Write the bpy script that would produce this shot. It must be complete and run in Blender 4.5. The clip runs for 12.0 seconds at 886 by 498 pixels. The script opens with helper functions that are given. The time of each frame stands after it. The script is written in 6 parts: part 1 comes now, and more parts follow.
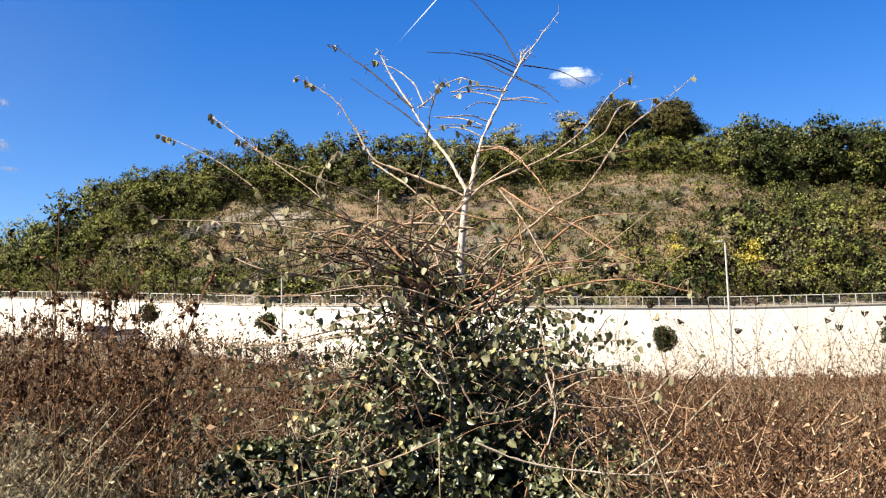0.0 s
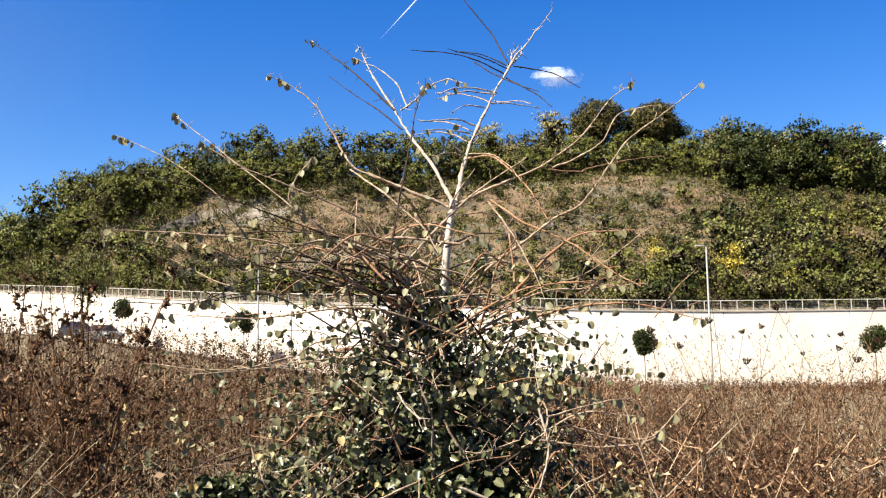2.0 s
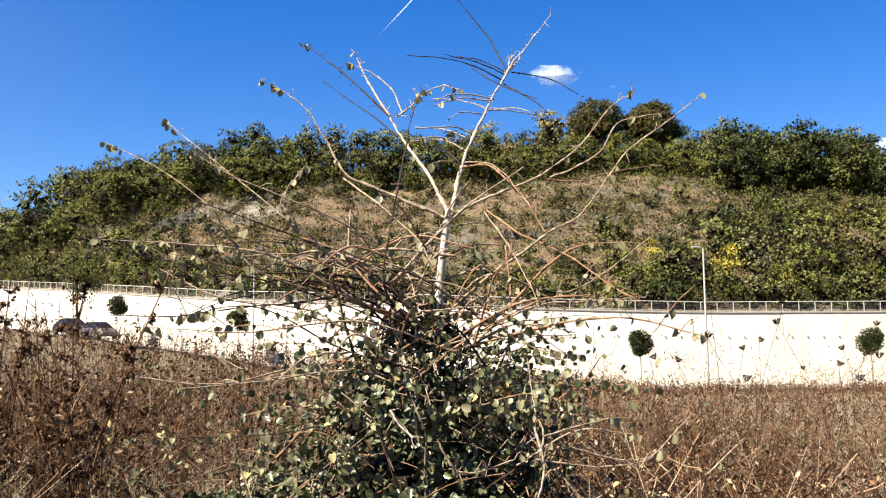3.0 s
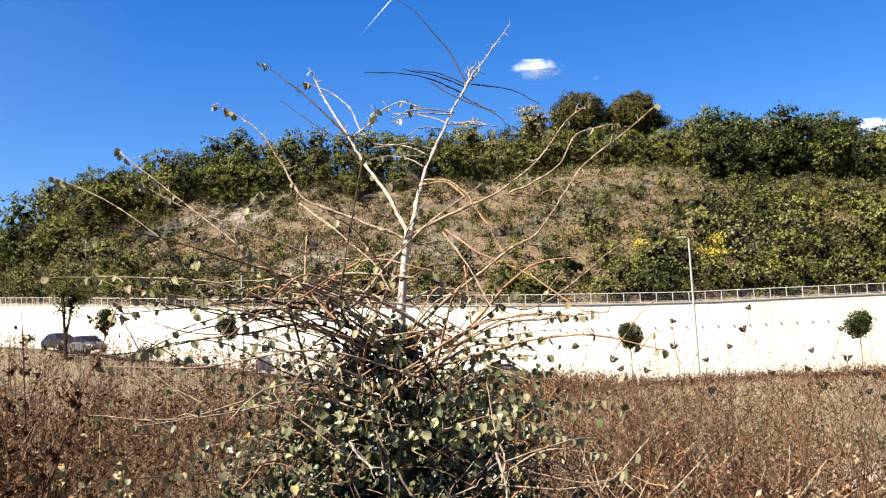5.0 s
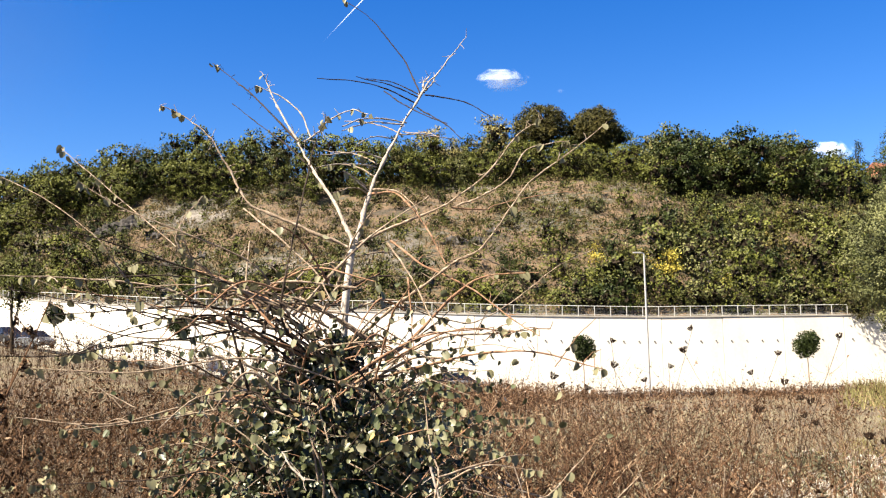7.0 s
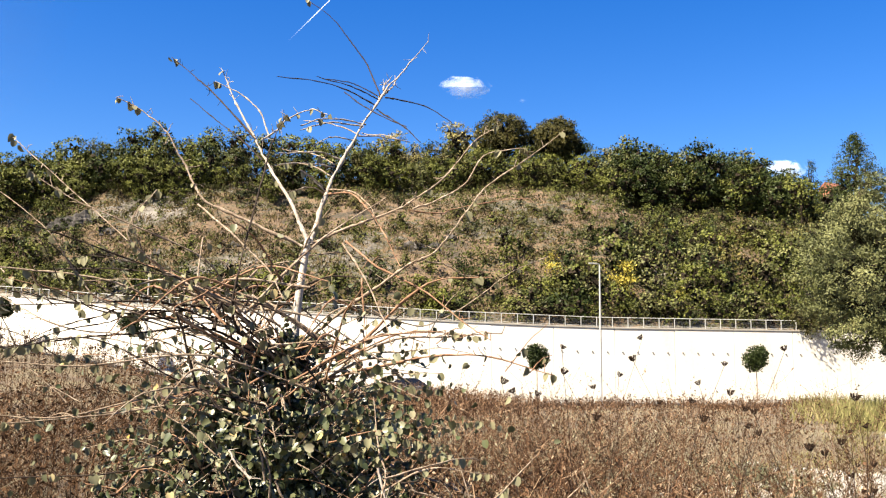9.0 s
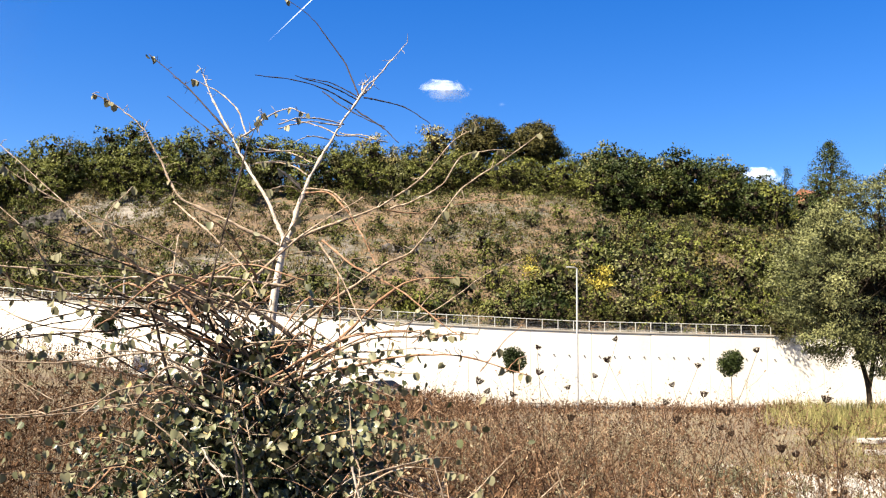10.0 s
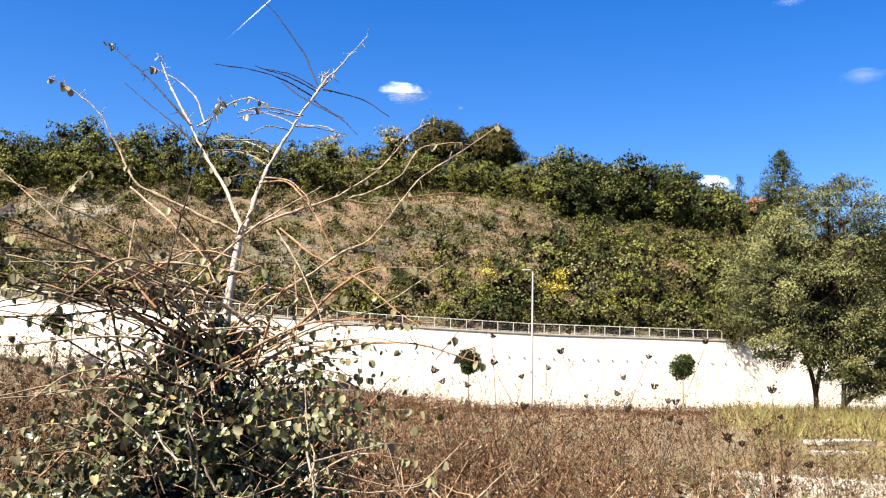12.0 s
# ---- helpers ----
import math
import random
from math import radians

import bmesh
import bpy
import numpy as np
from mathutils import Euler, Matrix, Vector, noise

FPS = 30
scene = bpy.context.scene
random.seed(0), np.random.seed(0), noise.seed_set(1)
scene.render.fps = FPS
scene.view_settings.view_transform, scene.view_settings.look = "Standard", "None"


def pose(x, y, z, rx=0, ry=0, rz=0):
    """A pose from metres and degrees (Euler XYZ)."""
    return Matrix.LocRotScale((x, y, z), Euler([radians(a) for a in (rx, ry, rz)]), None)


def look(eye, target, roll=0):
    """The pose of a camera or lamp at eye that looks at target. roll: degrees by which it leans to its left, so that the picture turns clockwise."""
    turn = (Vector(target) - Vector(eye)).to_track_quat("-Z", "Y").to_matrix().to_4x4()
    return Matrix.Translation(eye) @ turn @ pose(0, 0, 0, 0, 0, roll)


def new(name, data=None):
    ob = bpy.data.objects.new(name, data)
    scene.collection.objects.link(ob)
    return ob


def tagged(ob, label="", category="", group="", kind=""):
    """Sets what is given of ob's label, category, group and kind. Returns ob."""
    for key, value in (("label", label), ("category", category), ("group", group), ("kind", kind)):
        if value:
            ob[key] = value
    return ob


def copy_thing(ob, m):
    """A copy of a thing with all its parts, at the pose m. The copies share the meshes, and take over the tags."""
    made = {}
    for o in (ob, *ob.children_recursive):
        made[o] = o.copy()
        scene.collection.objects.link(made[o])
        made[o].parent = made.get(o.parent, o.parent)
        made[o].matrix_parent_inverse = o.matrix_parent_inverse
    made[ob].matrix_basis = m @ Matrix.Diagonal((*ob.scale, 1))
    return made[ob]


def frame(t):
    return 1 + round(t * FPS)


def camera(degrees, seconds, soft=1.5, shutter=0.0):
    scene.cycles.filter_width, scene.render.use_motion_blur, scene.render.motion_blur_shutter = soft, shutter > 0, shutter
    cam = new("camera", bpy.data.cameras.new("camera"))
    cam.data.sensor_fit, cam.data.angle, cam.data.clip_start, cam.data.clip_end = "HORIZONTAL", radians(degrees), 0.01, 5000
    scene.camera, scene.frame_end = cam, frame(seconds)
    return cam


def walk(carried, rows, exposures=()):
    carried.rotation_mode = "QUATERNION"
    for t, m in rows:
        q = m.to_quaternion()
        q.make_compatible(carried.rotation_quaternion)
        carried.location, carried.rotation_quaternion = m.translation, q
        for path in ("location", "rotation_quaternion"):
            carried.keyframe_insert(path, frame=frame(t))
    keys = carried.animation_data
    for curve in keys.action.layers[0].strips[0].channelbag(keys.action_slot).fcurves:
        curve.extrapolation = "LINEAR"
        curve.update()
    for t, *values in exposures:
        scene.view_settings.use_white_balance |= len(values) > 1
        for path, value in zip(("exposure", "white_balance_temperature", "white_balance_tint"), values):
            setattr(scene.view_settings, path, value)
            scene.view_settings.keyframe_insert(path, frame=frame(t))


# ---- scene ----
cam = camera(50.0, 12.0, soft=1.2)
PATH = [
    (0, look((0.088, 0.418, 1.689), (0.088, 2.403, 1.933), -1.56)),
    (0.5, look((0.088, 0.586, 1.735), (0.096, 2.572, 1.977), -1.37)),
    (1, look((0.081, 0.771, 1.790), (0.101, 2.756, 2.033), -1.19)),
    (1.5, look((0.062, 0.934, 1.857), (0.095, 2.919, 2.097), -0.92)),
    (2, look((0.056, 1.110, 1.936), (0.100, 3.096, 2.174), -0.85)),
    (2.5, look((0.050, 1.185, 1.996), (0.099, 3.171, 2.230), -0.63)),
    (3, look((0.075, 1.257, 2.066), (0.126, 3.242, 2.299), -0.49)),
    (5, look((0.333, 1.315, 2.259), (0.405, 3.301, 2.486), -2.83)),
    (5.5, look((0.373, 1.318, 2.285), (0.462, 3.303, 2.507), -2.65)),
    (6, look((0.408, 1.331, 2.299), (0.522, 3.314, 2.526), -2.17)),
    (6.5, look((0.431, 1.330, 2.303), (0.566, 3.311, 2.536), -1.65)),
    (7, look((0.452, 1.336, 2.301), (0.610, 3.315, 2.539), -1.04)),
    (9, look((0.476, 1.319, 2.275), (0.722, 3.288, 2.5248), 0.43)),
    (9.5, look((0.486, 1.316, 2.262), (0.751, 3.282, 2.5155), 0.51)),
    (10, look((0.488, 1.308, 2.250), (0.779, 3.269, 2.5064), 0.80)),
    (10.5, look((0.488, 1.296, 2.240), (0.804, 3.253, 2.4974), 1.08)),
    (11, look((0.488, 1.275, 2.211), (0.833, 3.227, 2.4714), 1.28)),
    (11.5, look((0.482, 1.262, 2.184), (0.848, 3.211, 2.4440), 1.44)),
    (12, look((0.479, 1.250, 2.137), (0.859, 3.195, 2.4010), 1.27)),
]
walk(cam, PATH, [(0, 2.34), (6, 2.39), (12, 2.48)])

# ---- light ----
SUN_ELEV, SUN_AZ = radians(50), radians(241)      # azimuth clockwise from the view's +y
world = bpy.data.worlds.new("world")
scene.world = world
world.use_nodes = True
wn, wl = world.node_tree.nodes, world.node_tree.links
wn.clear()
sky = wn.new("ShaderNodeTexSky")
sky.sky_type = "NISHITA"
sky.sun_disc = False
sky.sun_elevation, sky.sun_rotation = SUN_ELEV, SUN_AZ
sky.air_density, sky.dust_density, sky.ozone_density = 1.0, 0.28, 3.0
hs = wn.new("ShaderNodeHueSaturation")
hs.inputs["Saturation"].default_value = 1.43
hs.inputs["Hue"].default_value = 0.516
hs.inputs["Value"].default_value = 0.7
bg = wn.new("ShaderNodeBackground")
bg.inputs["Strength"].default_value = 0.052
wo = wn.new("ShaderNodeOutputWorld")
wl.new(sky.outputs[0], hs.inputs["Color"])
wl.new(hs.outputs[0], bg.inputs[0])
wl.new(bg.outputs[0], wo.inputs[0])
sun_data = bpy.data.lights.new("sun", "SUN")
sun_data.energy, sun_data.angle, sun_data.color = 5.0, radians(0.55), (1.0, 0.885, 0.71)
sun_dir = Vector((math.sin(SUN_AZ) * math.cos(SUN_ELEV), math.cos(SUN_AZ) * math.cos(SUN_ELEV), math.sin(SUN_ELEV)))
sun = new("sun", sun_data)
sun.matrix_world = look(tuple(sun_dir * 100), (0, 0, 0))


# ---- materials ----
def mat(name):
    m = bpy.data.materials.new(name)
    m.use_nodes = True
    m.node_tree.nodes.clear()
    return m, m.node_tree.nodes, m.node_tree.links


def ramp_node(n, stops, mode="LINEAR"):
    r = n.new("ShaderNodeValToRGB")
    r.color_ramp.interpolation = mode
    e = r.color_ramp.elements
    while len(e) < len(stops):
        e.new(0.5)
    for k, (p, c) in zip(e, stops):
        k.position, k.color = p, (c[0] * 0.405, c[1] * 0.405, c[2] * 0.405, 1)
    return r


def noise_node(n, l, scale, detail=4, rough=0.6, source="Object", stretch=None):
    tc = n.new("ShaderNodeTexCoord")
    nz = n.new("ShaderNodeTexNoise")
    nz.inputs["Scale"].default_value, nz.inputs["Detail"].default_value, nz.inputs["Roughness"].default_value = scale, detail, rough
    out = tc.outputs[source]
    if stretch:
        mp = n.new("ShaderNodeMapping")
        mp.inputs["Scale"].default_value = stretch
        l.new(out, mp.inputs[0])
        out = mp.outputs[0]
    l.new(out, nz.inputs["Vector"])
    return nz


def leaf_mat(name, stops, rough=0.5, translucent=0.25, patch=0.0, patch_scale=0.2, coat=0.1):
    """Foliage: each leaf takes its own tone from the ramp; a slow noise shifts whole clumps."""
    m, n, l = mat(name)
    geo = n.new("ShaderNodeNewGeometry")
    r = ramp_node(n, stops)
    value = geo.outputs["Random Per Island"]
    if patch:
        nz = noise_node(n, l, patch_scale, 2)
        mr = n.new("ShaderNodeMapRange")
        mr.inputs[1].default_value, mr.inputs[2].default_value = 0.3, 0.7
        mr.inputs[3].default_value, mr.inputs[4].default_value = 0.0, 1.0
        l.new(nz.outputs[0], mr.inputs[0])
        oi = n.new("ShaderNodeObjectInfo")
        ad = n.new("ShaderNodeMath")
        ad.operation = "ADD"
        sb = n.new("ShaderNodeMath")
        sb.operation = "MULTIPLY_ADD"
        sb.inputs[1].default_value, sb.inputs[2].default_value = 0.5, -0.25
        l.new(oi.outputs["Random"], sb.inputs[0])
        l.new(mr.outputs[0], ad.inputs[0])
        l.new(sb.outputs[0], ad.inputs[1])
        mx = n.new("ShaderNodeMix")
        mx.inputs[0].default_value = patch
        l.new(value, mx.inputs[2])
        l.new(ad.outputs[0], mx.inputs[3])
        value = mx.outputs[0]
    l.new(value, r.inputs[0])
    p = n.new("ShaderNodeBsdfPrincipled")
    p.inputs["Roughness"].default_value = rough
    p.inputs["Specular IOR Level"].default_value = coat
    l.new(r.outputs[0], p.inputs["Base Color"])
    t = n.new("ShaderNodeBsdfTranslucent")
    l.new(r.outputs[0], t.inputs[0])
    s = n.new("ShaderNodeMixShader")
    s.inputs[0].default_value = translucent
    o = n.new("ShaderNodeOutputMaterial")
    l.new(p.outputs[0], s.inputs[1])
    l.new(t.outputs[0], s.inputs[2])
    l.new(s.outputs[0], o.inputs[0])
    return m


def rough_mat(name, stops, scale, rough=0.85, bump=0.3, bump_scale=None, stretch=None, metallic=0.0, detail=6):
    """Plain solid surface: tones from noise at two scales, with relief."""
    m, n, l = mat(name)
    a = noise_node(n, l, scale, detail, 0.65, stretch=stretch)
    b = noise_node(n, l, bump_scale or scale * 6, 4, 0.6)
    mx = n.new("ShaderNodeMix")
    mx.inputs[0].default_value = 0.3
    l.new(a.outputs[0], mx.inputs[2])
    l.new(b.outputs[0], mx.inputs[3])
    r = ramp_node(n, stops)
    l.new(mx.outputs[0], r.inputs[0])
    p = n.new("ShaderNodeBsdfPrincipled")
    p.inputs["Roughness"].default_value, p.inputs["Metallic"].default_value = rough, metallic
    p.inputs["Specular IOR Level"].default_value = 0.5 if rough < 0.7 else 0.15
    l.new(r.outputs[0], p.inputs["Base Color"])
    bp = n.new("ShaderNodeBump")
    bp.inputs["Strength"].default_value = bump
    bp.inputs["Distance"].default_value = 0.02
    l.new(b.outputs[0], bp.inputs["Height"])
    l.new(bp.outputs[0], p.inputs["Normal"])
    o = n.new("ShaderNodeOutputMaterial")
    l.new(p.outputs[0], o.inputs[0])
    return m


vine_leaf = leaf_mat("vine_leaf", [(0.0, (0.03, 0.044, 0.017)), (0.4, (0.095, 0.118, 0.046)), (0.7, (0.21, 0.22, 0.105)), (0.9, (0.4, 0.39, 0.25)), (0.97, (0.55, 0.49, 0.3)), (1.0, (0.8, 0.5, 0.12))], 0.4, 0.06, 0.25, 1.6, coat=0.35)
twig_leaf = leaf_mat("twig_leaf", [(0.0, (0.09, 0.1, 0.055)), (0.45, (0.26, 0.26, 0.15)), (0.8, (0.5, 0.45, 0.27)), (1.0, (0.8, 0.58, 0.22))], 0.45, 0.15)
rust_weed = leaf_mat("rust_weed", [(0.0, (0.014, 0.008, 0.004)), (0.4, (0.075, 0.039, 0.018)), (0.75, (0.21, 0.114, 0.057)), (1.0, (0.54, 0.39, 0.26))], 0.8, 0.15, 0.35, 0.5, coat=0.1)
tan_weed = leaf_mat("tan_weed", [(0.0, (0.018, 0.01, 0.006)), (0.38, (0.1, 0.053, 0.03)), (0.62, (0.29, 0.162, 0.09)), (0.82, (0.58, 0.4, 0.255)), (1.0, (1.0, 0.82, 0.6))], 0.8, 0.15, 0.3, 0.9, coat=0.05)
pale_grass = leaf_mat("pale_grass", [(0.0, (0.14, 0.13, 0.075)), (0.5, (0.42, 0.37, 0.24)), (1.0, (0.85, 0.76, 0.56))], 0.8, 0.2, 0.3, 0.3, coat=0.1)
green_grass = leaf_mat("green_grass", [(0.0, (0.15, 0.15, 0.045)), (0.5, (0.37, 0.345, 0.12)), (1.0, (0.68, 0.58, 0.27))], 0.7, 0.25, 0.4, 0.15, coat=0.15)
wood_dark = leaf_mat("wood_dark_leaf", [(0.0, (0.021, 0.032, 0.008)), (0.5, (0.055, 0.076, 0.019)), (1.0, (0.135, 0.16, 0.043))], 0.5, 0.06, 0.62, 0.45)
wood_olive = leaf_mat("wood_olive_leaf", [(0.0, (0.06, 0.073, 0.014)), (0.5, (0.155, 0.172, 0.036)), (1.0, (0.29, 0.3, 0.075))], 0.55, 0.06, 0.62, 0.45)
wood_lime = leaf_mat("wood_lime_leaf", [(0.0, (0.11, 0.122, 0.016)), (0.5, (0.195, 0.215, 0.042)), (1.0, (0.36, 0.36, 0.085))], 0.6, 0.06, 0.62, 0.45)
wood_pale = leaf_mat("wood_pale_leaf", [(0.0, (0.13, 0.115, 0.035)), (0.5, (0.33, 0.285, 0.1)), (1.0, (0.58, 0.5, 0.2))], 0.6, 0.06, 0.62, 0.45)
wood_grey = leaf_mat("wood_grey_leaf", [(0.0, (0.055, 0.065, 0.022)), (0.5, (0.15, 0.16, 0.056)), (1.0, (0.35, 0.345, 0.13))], 0.5, 0.06, 0.62, 0.45)
wood_yellow = leaf_mat("wood_yellow_leaf", [(0.0, (0.28, 0.23, 0.03)), (0.5, (0.66, 0.54, 0.08)), (1.0, (1.0, 0.84, 0.2))], 0.6, 0.2)
wood_brown = leaf_mat("wood_brown_leaf", [(0.0, (0.038, 0.04, 0.011)), (0.5, (0.1, 0.092, 0.024)), (1.0, (0.23, 0.19, 0.05))], 0.6, 0.06, 0.62, 0.45)
willow_leaf = leaf_mat("willow_leaf", [(0.0, (0.065, 0.073, 0.03)), (0.5, (0.195, 0.21, 0.083)), (1.0, (0.43, 0.43, 0.18))], 0.5, 0.06, 0.65, 0.5)
scrub_dry = leaf_mat("scrub_dry_leaf", [(0.0, (0.0354, 0.02596, 0.01062)), (0.35, (0.1062, 0.08732, 0.0354)), (0.7, (0.236, 0.1711, 0.07788)), (1.0, (0.4956, 0.3658, 0.1947))], 0.8, 0.06, 0.72, 0.3, coat=0.1)
scrub_green = leaf_mat("scrub_green_leaf", [(0.0, (0.03694, 0.04104, 0.00684)), (0.4, (0.114, 0.1277, 0.02964)), (0.75, (0.2052, 0.2075, 0.05472)), (1.0, (0.3534, 0.3363, 0.1003))], 0.65, 0.06, 0.7, 0.14)
sage_leaf = leaf_mat("sage_leaf", [(0.0, (0.1, 0.115, 0.06)), (0.5, (0.27, 0.29, 0.17)), (1.0, (0.58, 0.58, 0.4))], 0.6, 0.1, 0.3, 0.6)
bark_pale = rough_mat("bark_pale", [(0.32, (0.24, 0.19, 0.15)), (0.5, (0.52, 0.445, 0.37)), (0.7, (0.84, 0.76, 0.67))], 26, 0.75, 0.3, 60)
bark_trunk = rough_mat("bark_trunk", [(0.3, (0.42, 0.36, 0.3)), (0.46, (0.78, 0.7, 0.61)), (0.7, (1.0, 0.93, 0.84))], 14, 0.7, 0.3, 50)
bark_tan = rough_mat("bark_tan", [(0.34, (0.16, 0.11, 0.075)), (0.5, (0.44, 0.33, 0.235)), (0.66, (0.8, 0.67, 0.53))], 22, 0.8, 0.4, 70)
bark_red = rough_mat("bark_red", [(0.3, (0.16, 0.08, 0.045)), (0.5, (0.4, 0.225, 0.13)), (0.7, (0.62, 0.43, 0.3))], 12, 0.75, 0.3, 70)
bark_dark = rough_mat("bark_dark", [(0.3, (0.025, 0.017, 0.013)), (0.55, (0.06, 0.041, 0.03)), (0.8, (0.15, 0.105, 0.08))], 12, 0.85, 0.4, 70)
# tree bark; inside the crowns the same dark tone stands in for shade
bark_and_shade = rough_mat("bark_and_shade", [(0.3, (0.016, 0.011, 0.006)), (0.7, (0.062, 0.045, 0.026))], 3, 0.9, 0.5, 20)
# near-black fill of the thicket: its inner shade as a colour
inner_shade = rough_mat("inner_shade", [(0.3, (0.012, 0.009, 0.006)), (0.7, (0.05, 0.035, 0.022))], 14, 0.95, 1.0, 50)
seed_brown = rough_mat("seed_brown", [(0.3, (0.02, 0.011, 0.007)), (0.7, (0.075, 0.04, 0.022))], 30, 0.9, 0.4, 90)
concrete = rough_mat("wall_concrete", [(0.25, (0.95, 0.88, 0.74)), (0.5, (1.2, 1.13, 1.0)), (0.75, (1.34, 1.28, 1.15))], 0.5, 0.85, 0.25, 6, stretch=(1.0, 1.0, 0.22))
coping_mat = rough_mat("coping_concrete", [(0.3, (0.4, 0.37, 0.32)), (0.7, (0.62, 0.58, 0.52))], 1.2, 0.85, 0.3, 12)
drain_mat = rough_mat("drain_plastic", [(0.3, (0.09, 0.1, 0.12)), (0.7, (0.2, 0.21, 0.23))], 8, 0.6, 0.2)
galvanised = rough_mat("galvanised_steel", [(0.3, (0.34, 0.35, 0.35)), (0.7, (0.55, 0.56, 0.56))], 5, 0.45, 0.1, 40, metallic=0.6)
rail_paint = rough_mat("pale_rail_paint", [(0.3, (0.6, 0.6, 0.57)), (0.7, (0.85, 0.84, 0.8))], 5, 0.5, 0.1, 40)
lamp_paint = rough_mat("pale_lamp_paint", [(0.3, (0.5, 0.5, 0.5)), (0.7, (0.68, 0.68, 0.67))], 4, 0.5, 0.1, 30)
asphalt = rough_mat("asphalt", [(0.3, (0.035, 0.035, 0.036)), (0.7, (0.075, 0.073, 0.07))], 1.5, 0.9, 0.3, 60)
gravel_mat = rough_mat("pale_stone", [(0.3, (0.42, 0.4, 0.35)), (0.7, (0.74, 0.71, 0.65))], 4, 0.9, 0.4, 25)
rock_mat = rough_mat("grey_rock", [(0.34, (0.03, 0.027, 0.025)), (0.5, (0.1, 0.09, 0.083)), (0.66, (0.25, 0.23, 0.215))], 1.4, 0.9, 1.0, 5, stretch=(1.0, 1.0, 0.35))
roof_tile = rough_mat("roof_tile", [(0.3, (0.32, 0.12, 0.07)), (0.7, (0.48, 0.21, 0.13))], 2, 0.8, 0.4, 9)
plaster = rough_mat("house_plaster", [(0.3, (0.5, 0.22, 0.13)), (0.7, (0.62, 0.3, 0.19))], 1, 0.85, 0.2)
glass_dark = rough_mat("dark_glass", [(0.3, (0.01, 0.012, 0.014)), (0.7, (0.03, 0.032, 0.036))], 1, 0.12, 0.0)
paint_silver = rough_mat("silver_paint", [(0.3, (0.34, 0.35, 0.37)), (0.7, (0.42, 0.43, 0.45))], 2, 0.28, 0.0, metallic=0.5)
paint_dark = rough_mat("dark_paint", [(0.3, (0.02, 0.022, 0.028)), (0.7, (0.035, 0.036, 0.042))], 2, 0.25, 0.0)
rubber = rough_mat("rubber", [(0.3, (0.015, 0.015, 0.015)), (0.7, (0.03, 0.03, 0.03))], 9, 0.9, 0.2)


def ground_mat():
    m, n, l = mat("field_soil")
    a = noise_node(n, l, 0.35, 6, 0.6)
    b = noise_node(n, l, 14.0, 5, 0.7)
    mx = n.new("ShaderNodeMix")
    mx.inputs[0].default_value = 0.45
    l.new(a.outputs[0], mx.inputs[2])
    l.new(b.outputs[0], mx.inputs[3])
    r = ramp_node(n, [(0.32, (0.075, 0.05, 0.03)), (0.46, (0.17, 0.12, 0.07)), (0.56, (0.27, 0.22, 0.12)), (0.7, (0.2, 0.2, 0.08))])
    l.new(mx.outputs[0], r.inputs[0])
    p = n.new("ShaderNodeBsdfPrincipled")
    p.inputs["Roughness"].default_value = 0.95
    l.new(r.outputs[0], p.inputs["Base Color"])
    bp = n.new("ShaderNodeBump")
    bp.inputs["Strength"].default_value, bp.inputs["Distance"].default_value = 0.8, 0.05
    l.new(b.outputs[0], bp.inputs["Height"])
    l.new(bp.outputs[0], p.inputs["Normal"])
    o = n.new("ShaderNodeOutputMaterial")
    l.new(p.outputs[0], o.inputs[0])
    return m


def hill_mat():
    """Dry grass, soil and grey rock in patches."""
    m, n, l = mat("hillside")
    a = noise_node(n, l, 0.075, 6, 0.65)
    b = noise_node(n, l, 1.4, 6, 0.7)
    mx = n.new("ShaderNodeMix")
    mx.inputs[0].default_value = 0.4
    l.new(a.outputs[0], mx.inputs[2])
    l.new(b.outputs[0], mx.inputs[3])
    r = ramp_node(n, [(0.34, (0.048, 0.0456, 0.0192)), (0.42, (0.11, 0.078, 0.042)), (0.48, (0.28, 0.175, 0.092)), (0.53, (0.088, 0.084, 0.036)), (0.57, (0.204, 0.174, 0.138)), (0.64, (0.384, 0.348, 0.3))])
    l.new(mx.outputs[0], r.inputs[0])
    p = n.new("ShaderNodeBsdfPrincipled")
    p.inputs["Roughness"].default_value = 0.95
    l.new(r.outputs[0], p.inputs["Base Color"])
    bp = n.new("ShaderNodeBump")
    bp.inputs["Strength"].default_value, bp.inputs["Distance"].default_value = 1.0, 0.5
    l.new(b.outputs[0], bp.inputs["Height"])
    l.new(bp.outputs[0], p.inputs["Normal"])
    o = n.new("ShaderNodeOutputMaterial")
    l.new(p.outputs[0], o.inputs[0])
    return m


